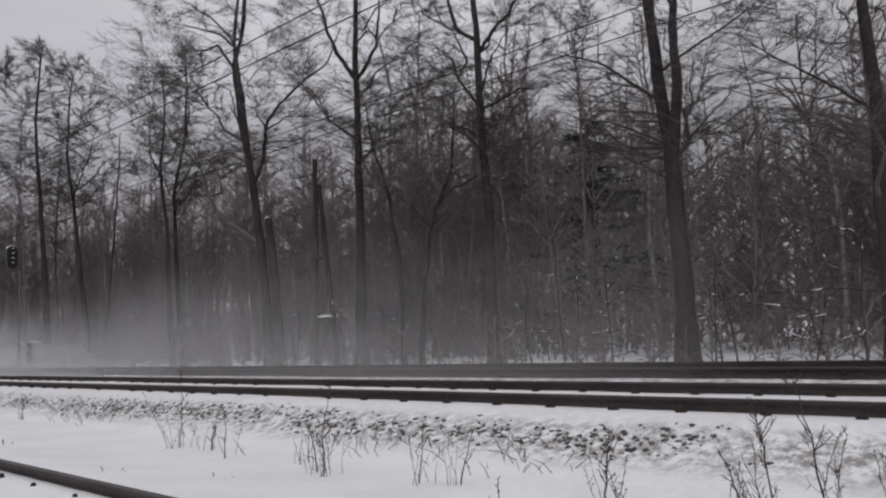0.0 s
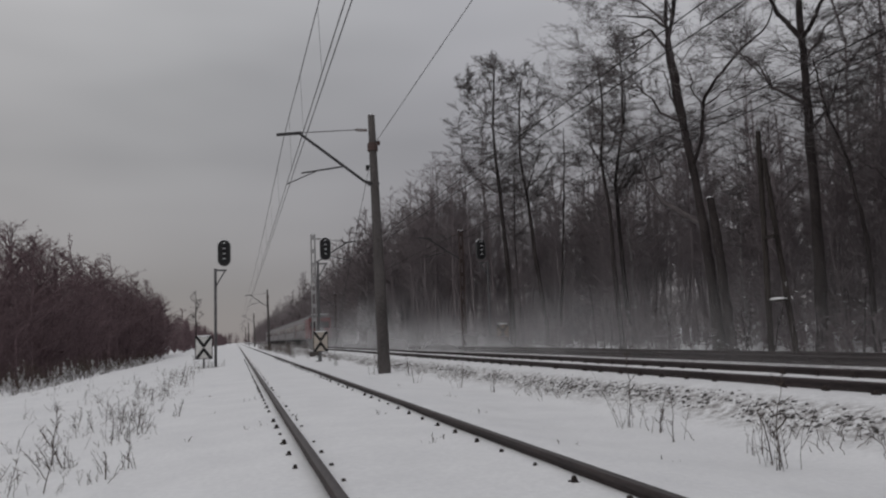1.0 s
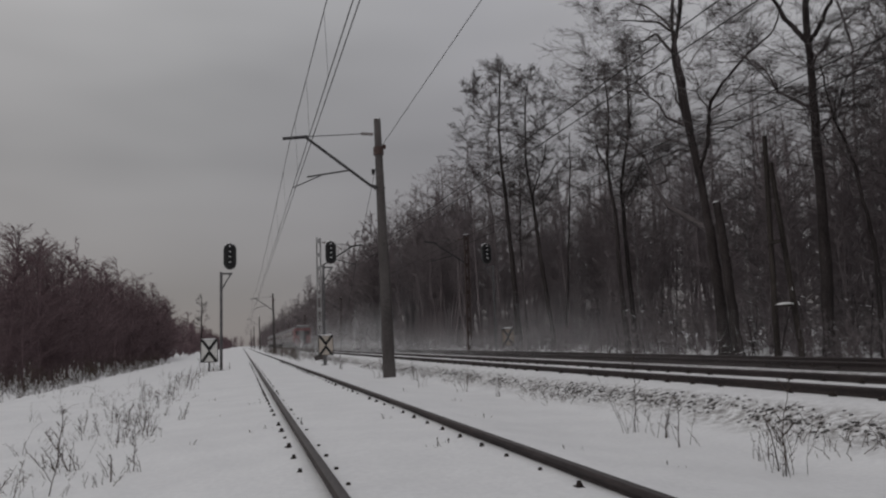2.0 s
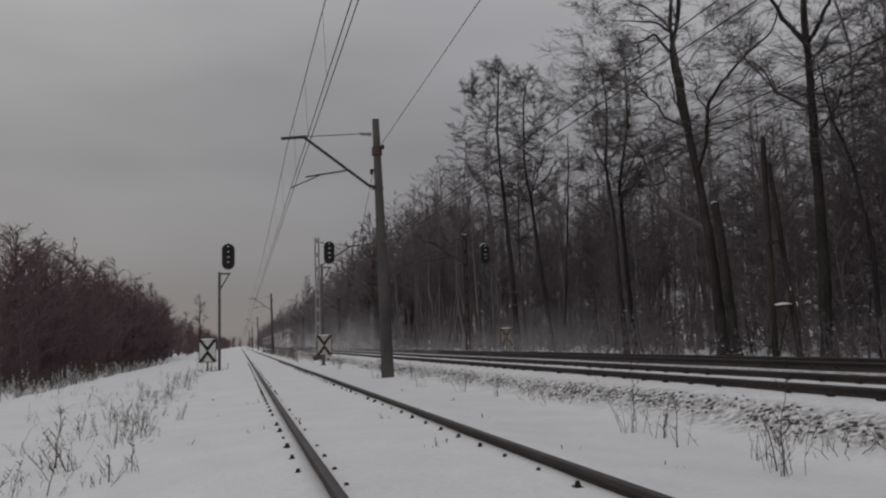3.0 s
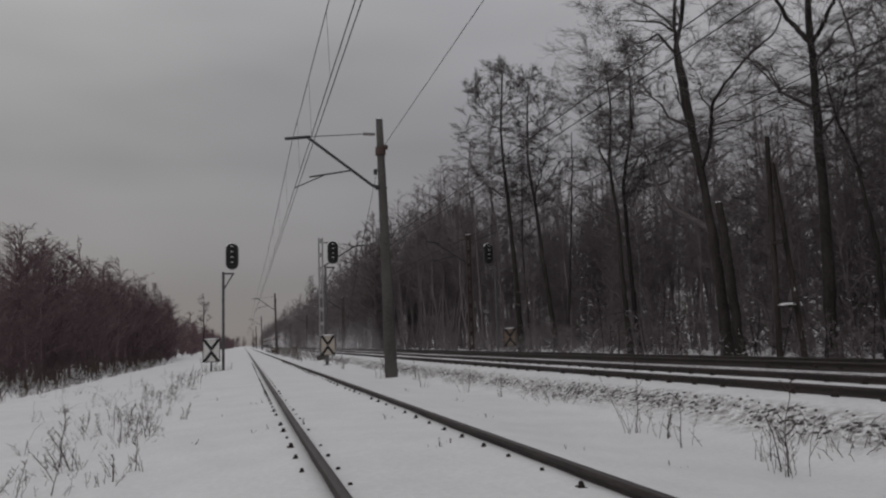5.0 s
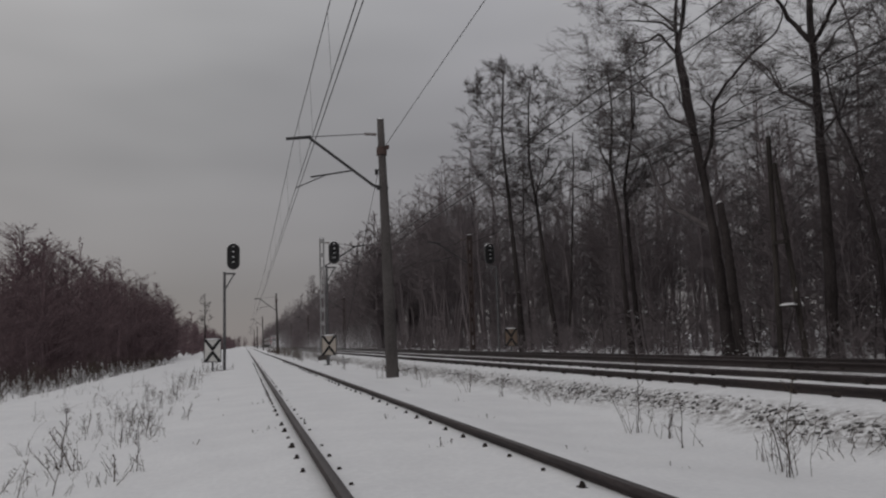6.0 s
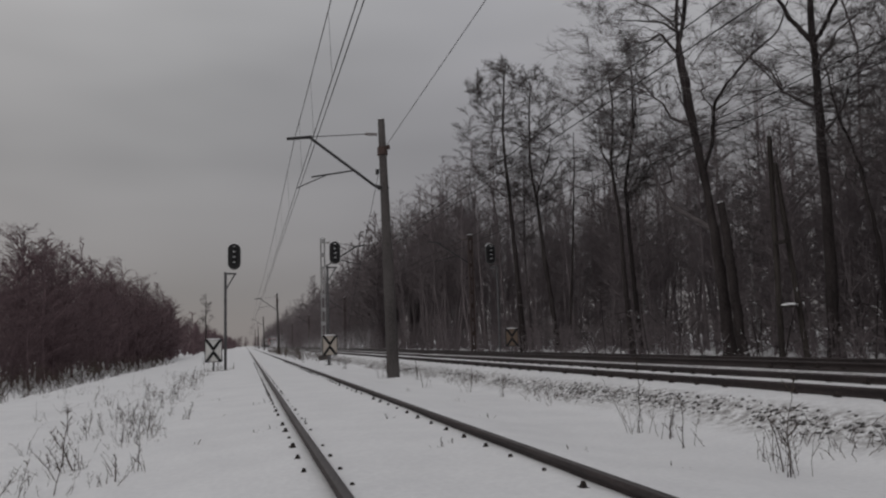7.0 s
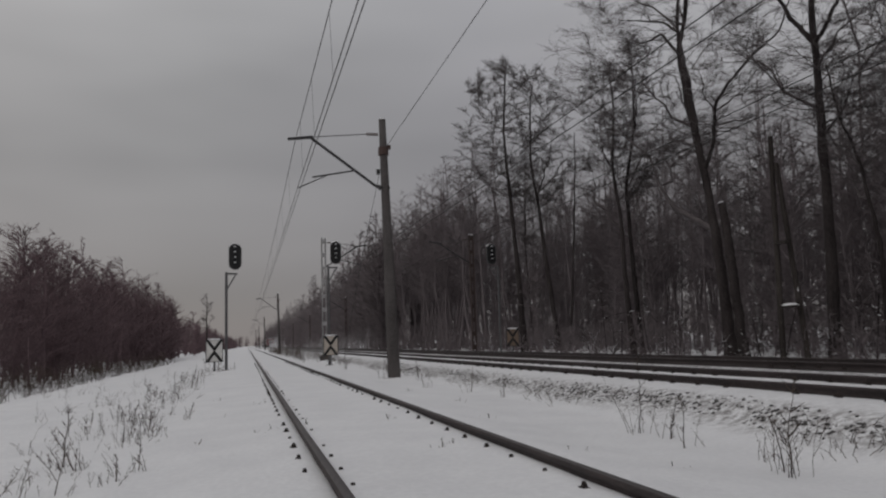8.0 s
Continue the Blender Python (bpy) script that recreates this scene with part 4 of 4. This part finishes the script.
def make_light_signal(m, label, flip=1, z_head=4.46, lamps=4):
    """A colour-light signal: a mast with a bracket that carries a round-ended head beside it; flip: head towards +x."""
    t = thing("light_signal", label, "railway signal", "light signals", m=m)
    zt = z_head - 0.66
    part("mast", rod((0, 0, -0.2), (0, 0, zt + 0.02), 0.06, 0.055, 12), GALV, t)
    br = bmesh.new()
    add_box(br, (0.46, 0.07, 0.07), (flip * 0.22, 0, zt - 0.05))
    part("bracket", br, GALV, t)
    part("brace", rod((0, 0, zt - 0.75), (flip * 0.42, 0, zt - 0.02), 0.028, None, 8), GALV, t)
    hx = flip * 0.36
    bm = bmesh.new()
    outline = []
    w, hh = 0.25, 0.54
    for k in range(13):
        a = math.pi * k / 12
        outline.append((w * math.cos(a), hh - w + w * math.sin(a)))
    for k in range(13):
        a = math.pi + math.pi * k / 12
        outline.append((w * math.cos(a), -hh + w + w * math.sin(a)))
    front = [bm.verts.new((hx + x, -0.10, z_head + z)) for x, z in outline]
    back = [bm.verts.new((hx + x, 0.06, z_head + z)) for x, z in outline]
    bm.faces.new(front)
    bm.faces.new(back[::-1])
    for i in range(len(front)):
        j = (i + 1) % len(front)
        bm.faces.new((front[j], front[i], back[i], back[j]))
    bmesh.ops.recalc_face_normals(bm, faces=bm.faces)
    head = part("head", bm, BLACK, t, "black signal head with round ends")
    rim = bmesh.new()
    for i in range(len(outline)):
        (xa, za), (xb, zb) = outline[i], outline[(i + 1) % len(outline)]
        add_rod(rim, (hx + xa, -0.11, z_head + za), (hx + xb, -0.11, z_head + zb), 0.014, None, 5, False)
    part("rim", rim, GALV, head)
    for k in range(lamps):
        z = z_head + 0.33 - 0.66 * k / (lamps - 1)
        part("lens", rod((hx, -0.13, z), (hx, -0.10, z), 0.065, None, 14), LENS_GLASS, head)
        hood = bmesh.new()
        n = 10
        for i in range(n):
            a0, a1 = math.pi * i / n, math.pi * (i + 1) / n
            r = 0.085
            q = [(hx + r * math.cos(a), y, z + r * math.sin(a)) for a, y in ((a0, -0.10), (a1, -0.10), (a1, -0.30), (a0, -0.30))]
            hood.faces.new([hood.verts.new(c) for c in q])
        bmesh.ops.solidify(hood, geom=hood.faces[:], thickness=0.008)
        part("hood", hood, BLACK, head)
        cap = bmesh.new()
        bmesh.ops.create_icosphere(cap, subdivisions=2, radius=1, matrix=pose(hx, -0.21, z + 0.085) @ Matrix.Diagonal((0.06, 0.09, 0.022, 1)))
        part("snow_cap", cap, SNOW_CAP, head, "snow lying on the lamp hood", True)
    cap = bmesh.new()
    for k in range(9):
        a = math.radians(40 + 100 * k / 8)
        bmesh.ops.create_icosphere(cap, subdivisions=2, radius=1, matrix=pose(hx + w * math.cos(a), -0.02, z_head + hh - w + w * math.sin(a)) @ Matrix.Diagonal((0.055, 0.085, 0.035, 1)))
    part("snow_cap", cap, SNOW_CAP, head, "snow lying on top of the head", True)
    part("base", box((0.4, 0.4, 0.3), (0, 0, -0.15), bevel=0.03), CONCRETE, t)
    return t


make_light_signal(pose(-0.83, 34, -0.15), "black light signal on a grey steel mast beside the single track", 1, 4.69)
make_light_signal(pose(3.82, 38, -0.2), "black light signal on a grey steel mast between the tracks", 1, 5.35)
make_light_signal(pose(13.05, 40, -0.1), "black light signal on a steel mast before the woods", -1, 5.38)


def make_board(m, label, paint):
    """A white board with black chevrons that meet in a cross, on a short post."""
    t = thing("track_sign", label, "railway sign", "track signs", m=m)
    w, hgt = 0.66, 0.90
    part("post", rod((0, 0.05, -0.45), (0, 0.05, 0.5), 0.04), GALV, t)
    bd = part("board", box((w, 0.03, hgt), (0, 0, 0.45), bevel=0.008), paint, t)
    for z, s in ((0.90 - 0.22, 1), (0.22, -1)):
        bm = bmesh.new()
        for side in (-1, 1):
            x0, z0, x1, z1 = side * 0.27, z + s * 0.19, 0.0, z - s * 0.17
            q = math.degrees(math.atan2(z1 - z0, x1 - x0))
            add_box(bm, (math.hypot(x1 - x0, z1 - z0) + 0.06, 0.012, 0.115), ((x0 + x1) / 2, -0.022, (z0 + z1) / 2), (0, -q, 0))
        part("chevron", bm, BLACK, bd, "black chevron")
    fr = bmesh.new()
    for x in (-w / 2, w / 2):
        add_box(fr, (0.03, 0.04, hgt + 0.03), (x, 0, 0.45))
    for z in (0, hgt):
        add_box(fr, (w + 0.03, 0.04, 0.03), (0, 0, z))
    part("frame", fr, BLACK, bd)
    cap = bmesh.new()
    bmesh.ops.create_icosphere(cap, subdivisions=2, radius=1, matrix=pose(0, 0, hgt + 0.02) @ Matrix.Diagonal((w * 0.48, 0.04, 0.03, 1)))
    part("snow_cap", cap, SNOW_CAP, bd, "thin snow on the board's edge", True)
    return t


make_board(pose(-1.29, 33.7, 0.20), "white board with black cross chevrons at a signal's foot", WHITE)
make_board(pose(3.80, 37.2, 0.26), "yellowed white board with black cross chevrons between the tracks", YELLOWED)
make_board(pose(13.60, 39.6, 0.37), "ochre board with black cross chevrons before the woods, shade in its colour", SHADED_OCHRE)


def old_pole():
    t = thing("telegraph_pole", "old dark wooden telegraph pole on two legs, snowy ledge", "pole")
    t.location = (15.0, 19.3, -0.12)
    part("leg", rod((0, 0.55, 0), (0, 0.34, 6.58), 0.088, 0.07, 12), OLD_WOOD, t)
    part("leg", rod((0.05, -0.46, 0), (0.05, 0.24, 5.75), 0.085, 0.066, 12), OLD_WOOD, t)
    part("crosspiece", box((0.08, 0.55, 0.10), (-0.10, 0.1, 3.4), bevel=0.01), OLD_WOOD, t)
    ledge = part("ledge", box((0.30, 0.62, 0.06), (-0.2, -0.2, 1.55), bevel=0.008), OLD_WOOD, t)
    cap = bmesh.new()
    bmesh.ops.create_icosphere(cap, subdivisions=2, radius=1, matrix=pose(-0.2, -0.2, 1.59) @ Matrix.Diagonal((0.17, 0.32, 0.055, 1)))
    part("snow_cap", cap, SNOW_CAP, ledge, "white snow on the ledge", True)
    for y, z in ((0.5, 6.2), (0.05, 6.2), (0.35, 6.55), (0.6, 5.9)):
        bm = bmesh.new()
        add_rod(bm, (0, y, z), (0, y, z + 0.12), 0.012, None, 6)
        add_rod(bm, (0, y, z + 0.1), (0, y, z + 0.2), 0.05, 0.035, 10)
        part("insulator", bm, PALE_STEEL, t, "small white insulator")


old_pole()


# ---- train ----
def make_train():
    """A passenger train that runs away along the farther track of the pair."""
    train = thing("passenger_train", "grey passenger train with a dark red tail in powder snow", "train")
    L, W = 25.6, 2.84
    for c in range(6):
        y0 = c * 26.4
        last = c == 0
        bm = bmesh.new()
        sec = [(-W / 2, 1.0), (-W / 2, 3.15), (-W / 2 + 0.08, 3.45), (W / 2 - 0.08, 3.45), (W / 2, 3.15), (W / 2, 1.0), (W / 2 - 0.15, 0.75), (-W / 2 + 0.15, 0.75)]
        a = [bm.verts.new((x, y0, z)) for x, z in sec]
        b = [bm.verts.new((x, y0 + L, z)) for x, z in sec]
        bm.faces.new(a)
        bm.faces.new(b[::-1])
        for i in range(len(sec)):
            j = (i + 1) % len(sec)
            bm.faces.new((a[j], a[i], b[i], b[j]))
        bmesh.ops.recalc_face_normals(bm, faces=bm.faces)
        body = part("coach_body", bm, COACH_GREY, train, "light grey coach body")
        bm = bmesh.new()
        arc = [(-(W / 2 - 0.06) * math.cos(math.pi * k / 10), 3.44 + 0.62 * math.sin(math.pi * k / 10)) for k in range(11)]
        a = [bm.verts.new((x, y0 + 0.02, z)) for x, z in arc]
        b = [bm.verts.new((x, y0 + L - 0.02, z)) for x, z in arc]
        bm.faces.new(a)
        bm.faces.new(b[::-1])
        for i in range(10):
            bm.faces.new((a[i + 1], a[i], b[i], b[i + 1]))
        bmesh.ops.recalc_face_normals(bm, faces=bm.faces)
        part("coach_roof", bm, COACH_ROOF, train, smooth=False)
        for side in (-1, 1):
            for k in range(10):
                part("window", box((0.02, 1.4, 0.9), (side * (W / 2 + 0.004), y0 + 3.1 + 2.15 * k, 2.45), bevel=0.0), WINDOW_GLASS, body)
            for y in (1.1, L - 1.1):
                part("door", box((0.03, 0.85, 2.1), (side * (W / 2 + 0.004), y0 + y, 2.1)), COACH_RED if last else COACH_ROOF, body)
        for y in (3.2, L - 3.2):
            bm = bmesh.new()
            add_box(bm, (2.2, 3.0, 0.35), (0, y0 + y, 0.62), bevel=0.04)
            for dy in (-1.25, 1.25):
                for x in (-0.75, 0.75):
                    add_rod(bm, (x - 0.065, y0 + y + dy, 0.46), (x + 0.065, y0 + y + dy, 0.46), 0.46, None, 18)
            part("bogie", bm, DARK_STEEL, train)
        if last:
            bm = bmesh.new()
            add_box(bm, (W + 0.03, 0.1, 2.75), (0, y0 - 0.03, 2.15), bevel=0.03)
            end = part("end_wall", bm, COACH_RED, train, "dark red end wall")
            for side in (-1, 1):
                part("side_panel", box((0.02, 5.5, 2.6), (side * (W / 2 + 0.008), y0 + 2.75, 2.12)), COACH_RED, train, "dark red side panel at the tail")
                part("end_window", box((0.62, 0.03, 0.8), (side * 0.92, y0 - 0.085, 2.6)), WINDOW_GLASS, end)
            part("gangway", box((1.1, 0.3, 2.2), (0, y0 - 0.15, 1.95), bevel=0.04), DARK_STEEL, end)
            part("snow_patch", box((2.3, 0.4, 0.05), (0, y0 + 0.1, 3.98), bevel=0.02), SNOW_CAP, end, "snow blown onto the roof's edge")
        else:
            part("gangway", box((1.3, 0.9, 2.3), (0, y0 - 0.4, 1.95), bevel=0.04), DARK_STEEL, train)
    return train


train = make_train()


def make_veil(label, length, height, density, seed):
    """A rigid veil of powder snow: a long, uneven upright sheet that thins upwards and towards its ends."""
    nu, nv = 40, 8
    me_v, me_f, uv = [], [], []
    for j in range(nv + 1):
        for i in range(nu + 1):
            u, w = i / nu, j / nv
            y = (u - 0.5) * length
            x = 0.5 * math.sin(y * 0.23 + seed) + 0.25 * math.sin(y * 0.61 + seed * 2) + 0.5 * w * math.sin(y * 0.12 + seed * 3)
            me_v.append((x, y, w * height))
    for j in range(nv):
        for i in range(nu):
            q = j * (nu + 1) + i
            me_f.append((q, q + 1, q + nu + 2, q + nu + 1))
    me = quad_mesh("snow_dust", np.array(me_v), np.array(me_f), dust_material("powder_snow", density, seed))
    layer = me.uv_layers.new(name="UVMap")
    idx = np.empty(len(me.loops), dtype=np.int32)
    me.loops.foreach_get("vertex_index", idx)
    vv = np.array(me_v)
    layer.data.foreach_set("uv", np.stack([vv[idx, 1] / length + 0.5, vv[idx, 2] / height], 1).astype(np.float32).ravel())
    return tagged(new("snow_dust", me), label, "snow dust", "powder snow whirled up by the train")


DUST = "drifting veil of powder snow whirled up beside the track"
VEILS = [
    (make_veil(DUST, 46, 3.3, 0.42, 1), 9.0, 27, [(0, 0, 0), (1, 3, -1.0), (2, 5, -2.0), (3.4, 6, -2.8), (5, 6, -3.4), (8, 6, -4.4)]),
    (make_veil(DUST, 60, 4.4, 0.50, 2), 12.9, 44, [(0, 0, 0), (1, 4, -0.4), (2.2, 7, -1.0), (4, 9, -1.9), (6, 10, -3.0), (8, 10, -3.9)]),
    (make_veil(DUST, 80, 6.0, 0.62, 3), 9.0, 74, [(0, -6, -1.6), (0.6, -3, -0.8), (1.2, 0, 0), (2.2, 5, -0.5), (4, 9, -1.5), (6, 11, -2.9), (8, 12, -4.2)]),
    (make_veil(DUST, 110, 6.5, 0.85, 4), 13.2, 116, [(0, -8, 0), (1, 0, 0), (2.5, 8, -0.3), (4, 12, -1.0), (6, 15, -1.8), (8, 18, -2.6)]),
    (make_veil(DUST, 150, 7.0, 0.7, 5), 9.0, 70, [(0, 0, -5.0), (1, 40, -4.0), (1.6, 62, -2.6), (2.4, 90, -1.0), (4, 130, -0.6), (8, 210, -1.4)]),
    (make_veil(DUST, 90, 6.0, 0.14, 6), 14.6, 34, [(0, 0, 0), (1, 3, -0.8), (2, 5, -1.8), (3.5, 6, -3.2), (5, 6, -4.6), (8, 6, -6.4)]),
    (make_veil(DUST, 46, 2.4, 0.75, 7), 8.7, 40, [(0, 0, 0), (1, 4, -0.3), (2, 6, -0.8), (3.4, 8, -1.5), (5, 8, -2.0), (8, 8, -2.8)]),
]


# ---- weeds ----
def weed(x, y, height, stalks, seed, label="dry brown weed stalks standing in the snow", spread=0.25, branchy=5, name="dry_weed", lean=0.2, thick=1.0):
    """Dry stalks, each a thin, nearly straight stem with short rising twigs, or a bending blade where branchy is 0."""
    rng = np.random.default_rng(seed)
    t = thing(name, label, "dry plant", "dry weeds by the tracks")
    t.location = (x, y, ground_z(x, y) - 0.02)
    for s in range(stalks):
        tb = Tubes()
        a = rng.uniform(0, 6.283)
        r = rng.uniform(0, spread) * 0.6
        hgt = height * rng.uniform(0.22, 0.8) if s else height
        way = np.array([rng.normal(0, lean), rng.normal(0, lean), 1.0]) if s else np.array([rng.normal(0, lean * 0.4), rng.normal(0, lean * 0.4), 1.0])
        q = np.linspace(0, 1, 8)[:, None]
        bend = rng.normal(0, 0.10 if branchy else 0.4, 3) * (1, 1, 0)
        pts = np.array([r * math.cos(a), r * math.sin(a), 0]) + hgt * (way / np.linalg.norm(way) * q + bend * q ** 2)
        if not branchy:
            pts[:, 2] -= (hgt * 0.22 * q ** 3)[:, 0]
        pts[1:] += rng.normal(0, 0.010 * hgt, (7, 3))
        rad = (1.7 if s == 0 and branchy else 0.8) * thick * rng.uniform(0.0026, 0.0042)
        tb.add(pts, np.linspace(rad, rad * 0.35, 8), 4)
        n = int(branchy * rng.uniform(0.6, 1.5) * (1.6 if s == 0 else 0.8))
        for w in rng.uniform(0.25, 1.0, n):
            j = min(int(w * 7), 6)
            at = pts[j] + (pts[j + 1] - pts[j]) * (w * 7 - j)
            ang = rng.uniform(0, 6.283)
            d = np.array([math.cos(ang) * 0.65, math.sin(ang) * 0.65, rng.uniform(0.4, 1.0)])
            ln = hgt * rng.uniform(0.08, 0.24) * (1.25 - 0.6 * w)
            end = at + d * ln
            tb.add(np.array([at, at + d * ln * 0.55 + (0, 0, -0.06 * ln), end]), [rad * 0.6, rad * 0.5, rad * 0.3], 3)
            m = int(rng.integers(2, 6))
            base = at + (end - at) * rng.uniform(0.4, 1.0, (m, 1))
            tb.spikes(base, base + (d + rng.normal(0, 0.6, (m, 3))) * ln * rng.uniform(0.15, 0.4, (m, 1)), rad * 0.55)
        v, f, tips = tb.arrays()
        ob = new("stalk", quad_mesh("stalk", v, f, DRY, True, tips))
        ob.parent = t
    return t


def make_weeds():
    rng = np.random.default_rng(31)
    for x, y, h, n, b in ((3.79, 4.94, 0.66, 9, 6), (3.85, 5.2, 0.42, 6, 3), (3.96, 7.63, 0.90, 9, 7), (4.1, 7.2, 0.38, 6, 5), (3.9, 6.5, 0.45, 4, 3), (4.0, 5.6, 0.35, 5, 2),
                          (3.85, 4.05, 0.5, 5, 4), (3.95, 3.8, 0.4, 8, 2), (4.05, 2.55, 0.45, 9, 7), (4.15, 1.72, 0.62, 8, 8), (4.3, 1.42, 0.72, 6, 7), (4.4, 1.2, 0.6, 8, 7), (4.25, 1.95, 0.35, 6, 5), (3.5, 3.1, 0.18, 3, 3)):
        weed(x, y, h, n, int(x * 977 + y * 131), branchy=b, thick=1.15)
    for x, y, h, n, b in ((4.1, 14.65, 0.5, 5, 3), (4.3, 13.2, 0.4, 6, 4), (4.0, 17.5, 0.45, 6, 3), (4.4, 20.5, 0.5, 7, 4), (3.7, 22.0, 0.4, 8, 4), (4.5, 26, 0.6, 8, 5), (3.6, 30, 0.5, 8, 5), (4.2, 36.5, 0.5, 8, 5)):
        weed(x, y, h, n, int(x * 977 + y * 131), branchy=b, thick=1.15)
    for x, y, h, n in ((-0.9, 6.82, 0.30, 9), (-1.0, 6.4, 0.22, 8), (-1.49, 7.39, 0.38, 8), (-1.6, 7.8, 0.55, 4), (-1.11, 9.47, 0.34, 10), (-1.0, 9.9, 0.3, 9), (-1.25, 9.2, 0.28, 8), (-0.8, 11.2, 0.25, 6), (-1.3, 10.8, 0.3, 8)):
        weed(x, y, h, n, int(-x * 977 + y * 131), branchy=5, lean=0.32)
    for k in range(95):
        y = 6 + 27 * rng.random() ** 1.3
        x = -1.0 - rng.gamma(1.5, 0.35) - 0.006 * y
        weed(x, y, rng.uniform(0.12, 0.36), int(rng.integers(4, 9)), 700 + k, branchy=6, lean=0.75, thick=0.7, spread=0.5)
    for k in range(34):
        weed(rng.uniform(-5.2, -1.6), rng.uniform(6.0, 24), rng.uniform(0.2, 0.5), int(rng.integers(3, 8)), 800 + k, "thin dry grass blades bending over the snow", branchy=0, lean=0.4)
    for k in range(7):
        weed(-1.3 + rng.normal(0, 0.3), 33.3 + rng.normal(0, 0.4), rng.uniform(0.3, 0.6), 9, 900 + k, branchy=6, lean=0.3)
    for k, (x, y) in enumerate(((0.25, 8.6), (0.62, 8.9), (0.1, 8.3), (1.55, 6.4), (1.7, 6.6), (0.2, 12.5), (-0.3, 11.0), (1.6, 9.0), (2.6, 6.0), (-0.45, 8.0), (3.0, 5.2), (2.9, 9.5), (3.2, 12.0), (-0.5, 14.5), (3.1, 15.5))):
        weed(x, y, rng.uniform(0.05, 0.10), 5, 600 + k, "tiny dry tuft poking out of the snow", 0.2, 3, "dry_tuft", 0.7)
    tb = Tubes()
    for k in range(1500):
        x, y = rng.normal(4.72, 0.16), 3 + 42 * rng.random()
        if noise.noise(Vector((x * 0.8, y * 0.45, 4))) < -0.05:
            continue
        at = np.array([x, y, ground_z(x, y) - 0.02])
        d = np.array([rng.normal(0, 0.5), rng.normal(0, 0.5), 1.0]) * rng.uniform(0.06, 0.20)
        tb.add(np.array([at, at + d * 0.6, at + d * (1.3, 1.3, 0.9)]), [0.0035, 0.003, 0.0012], 3)
    v, f, tips = tb.arrays()
    tagged(new("shoulder_grass", quad_mesh("shoulder_grass", v, f, DRY, True, tips)), "short dry grass along the foot of the ballast", "grass", kind="stuff")
    tb = Tubes()
    for k in range(260):
        x, y = rng.uniform(2.9, 4.9), rng.uniform(44, 120)
        d = np.array([rng.normal(0, 0.4), rng.normal(0, 0.4), 1.0])
        grow(tb, rng, (x, y, ground_z(x, y) - 0.05), d / np.linalg.norm(d), rng.uniform(0.4, 1.0), 0.011, 1, 3, 0.0, 0.2, 6, 4, 0.05, 0.8, 0.008)
    v, f, tips = tb.arrays()
    tagged(new("trackside_brush", quad_mesh("trackside_brush", v, f, DRY, True, tips)), "low bare brush between the tracks in snow", "brush", kind="stuff")
    # low brush along the edge of the field
    tb = Tubes()
    for k in range(900):
        x, y = -5.6 - rng.gamma(1.4, 3.0), rng.uniform(18, 70)
        d = np.array([rng.normal(0, 0.4), rng.normal(0, 0.4), 1.0])
        grow(tb, rng, (x, y, ground_z(x, y) - 0.05), d / np.linalg.norm(d), rng.uniform(0.3, 1.3), 0.008, 1, 3, 0.0, 0.25, 6, 3, 0.05, 0.8, 0.006)
    v, f, tips = tb.arrays()
    tagged(new("field_brush", quad_mesh("field_brush", v, f, DRY, True, tips)), "low bare brush along the field's edge in snow", "brush", kind="stuff")


make_weeds()


make_ballast()


def motions():
    walk(train, [(t / 4, pose(10.75, 66 + 10.0 * t, 0.19)) for t in range(33)])
    for veil, x, y, rows in VEILS:
        walk(veil, [(t, pose(x, y + dy, -0.1 + dz)) for t, dy, dz in rows])


motions()
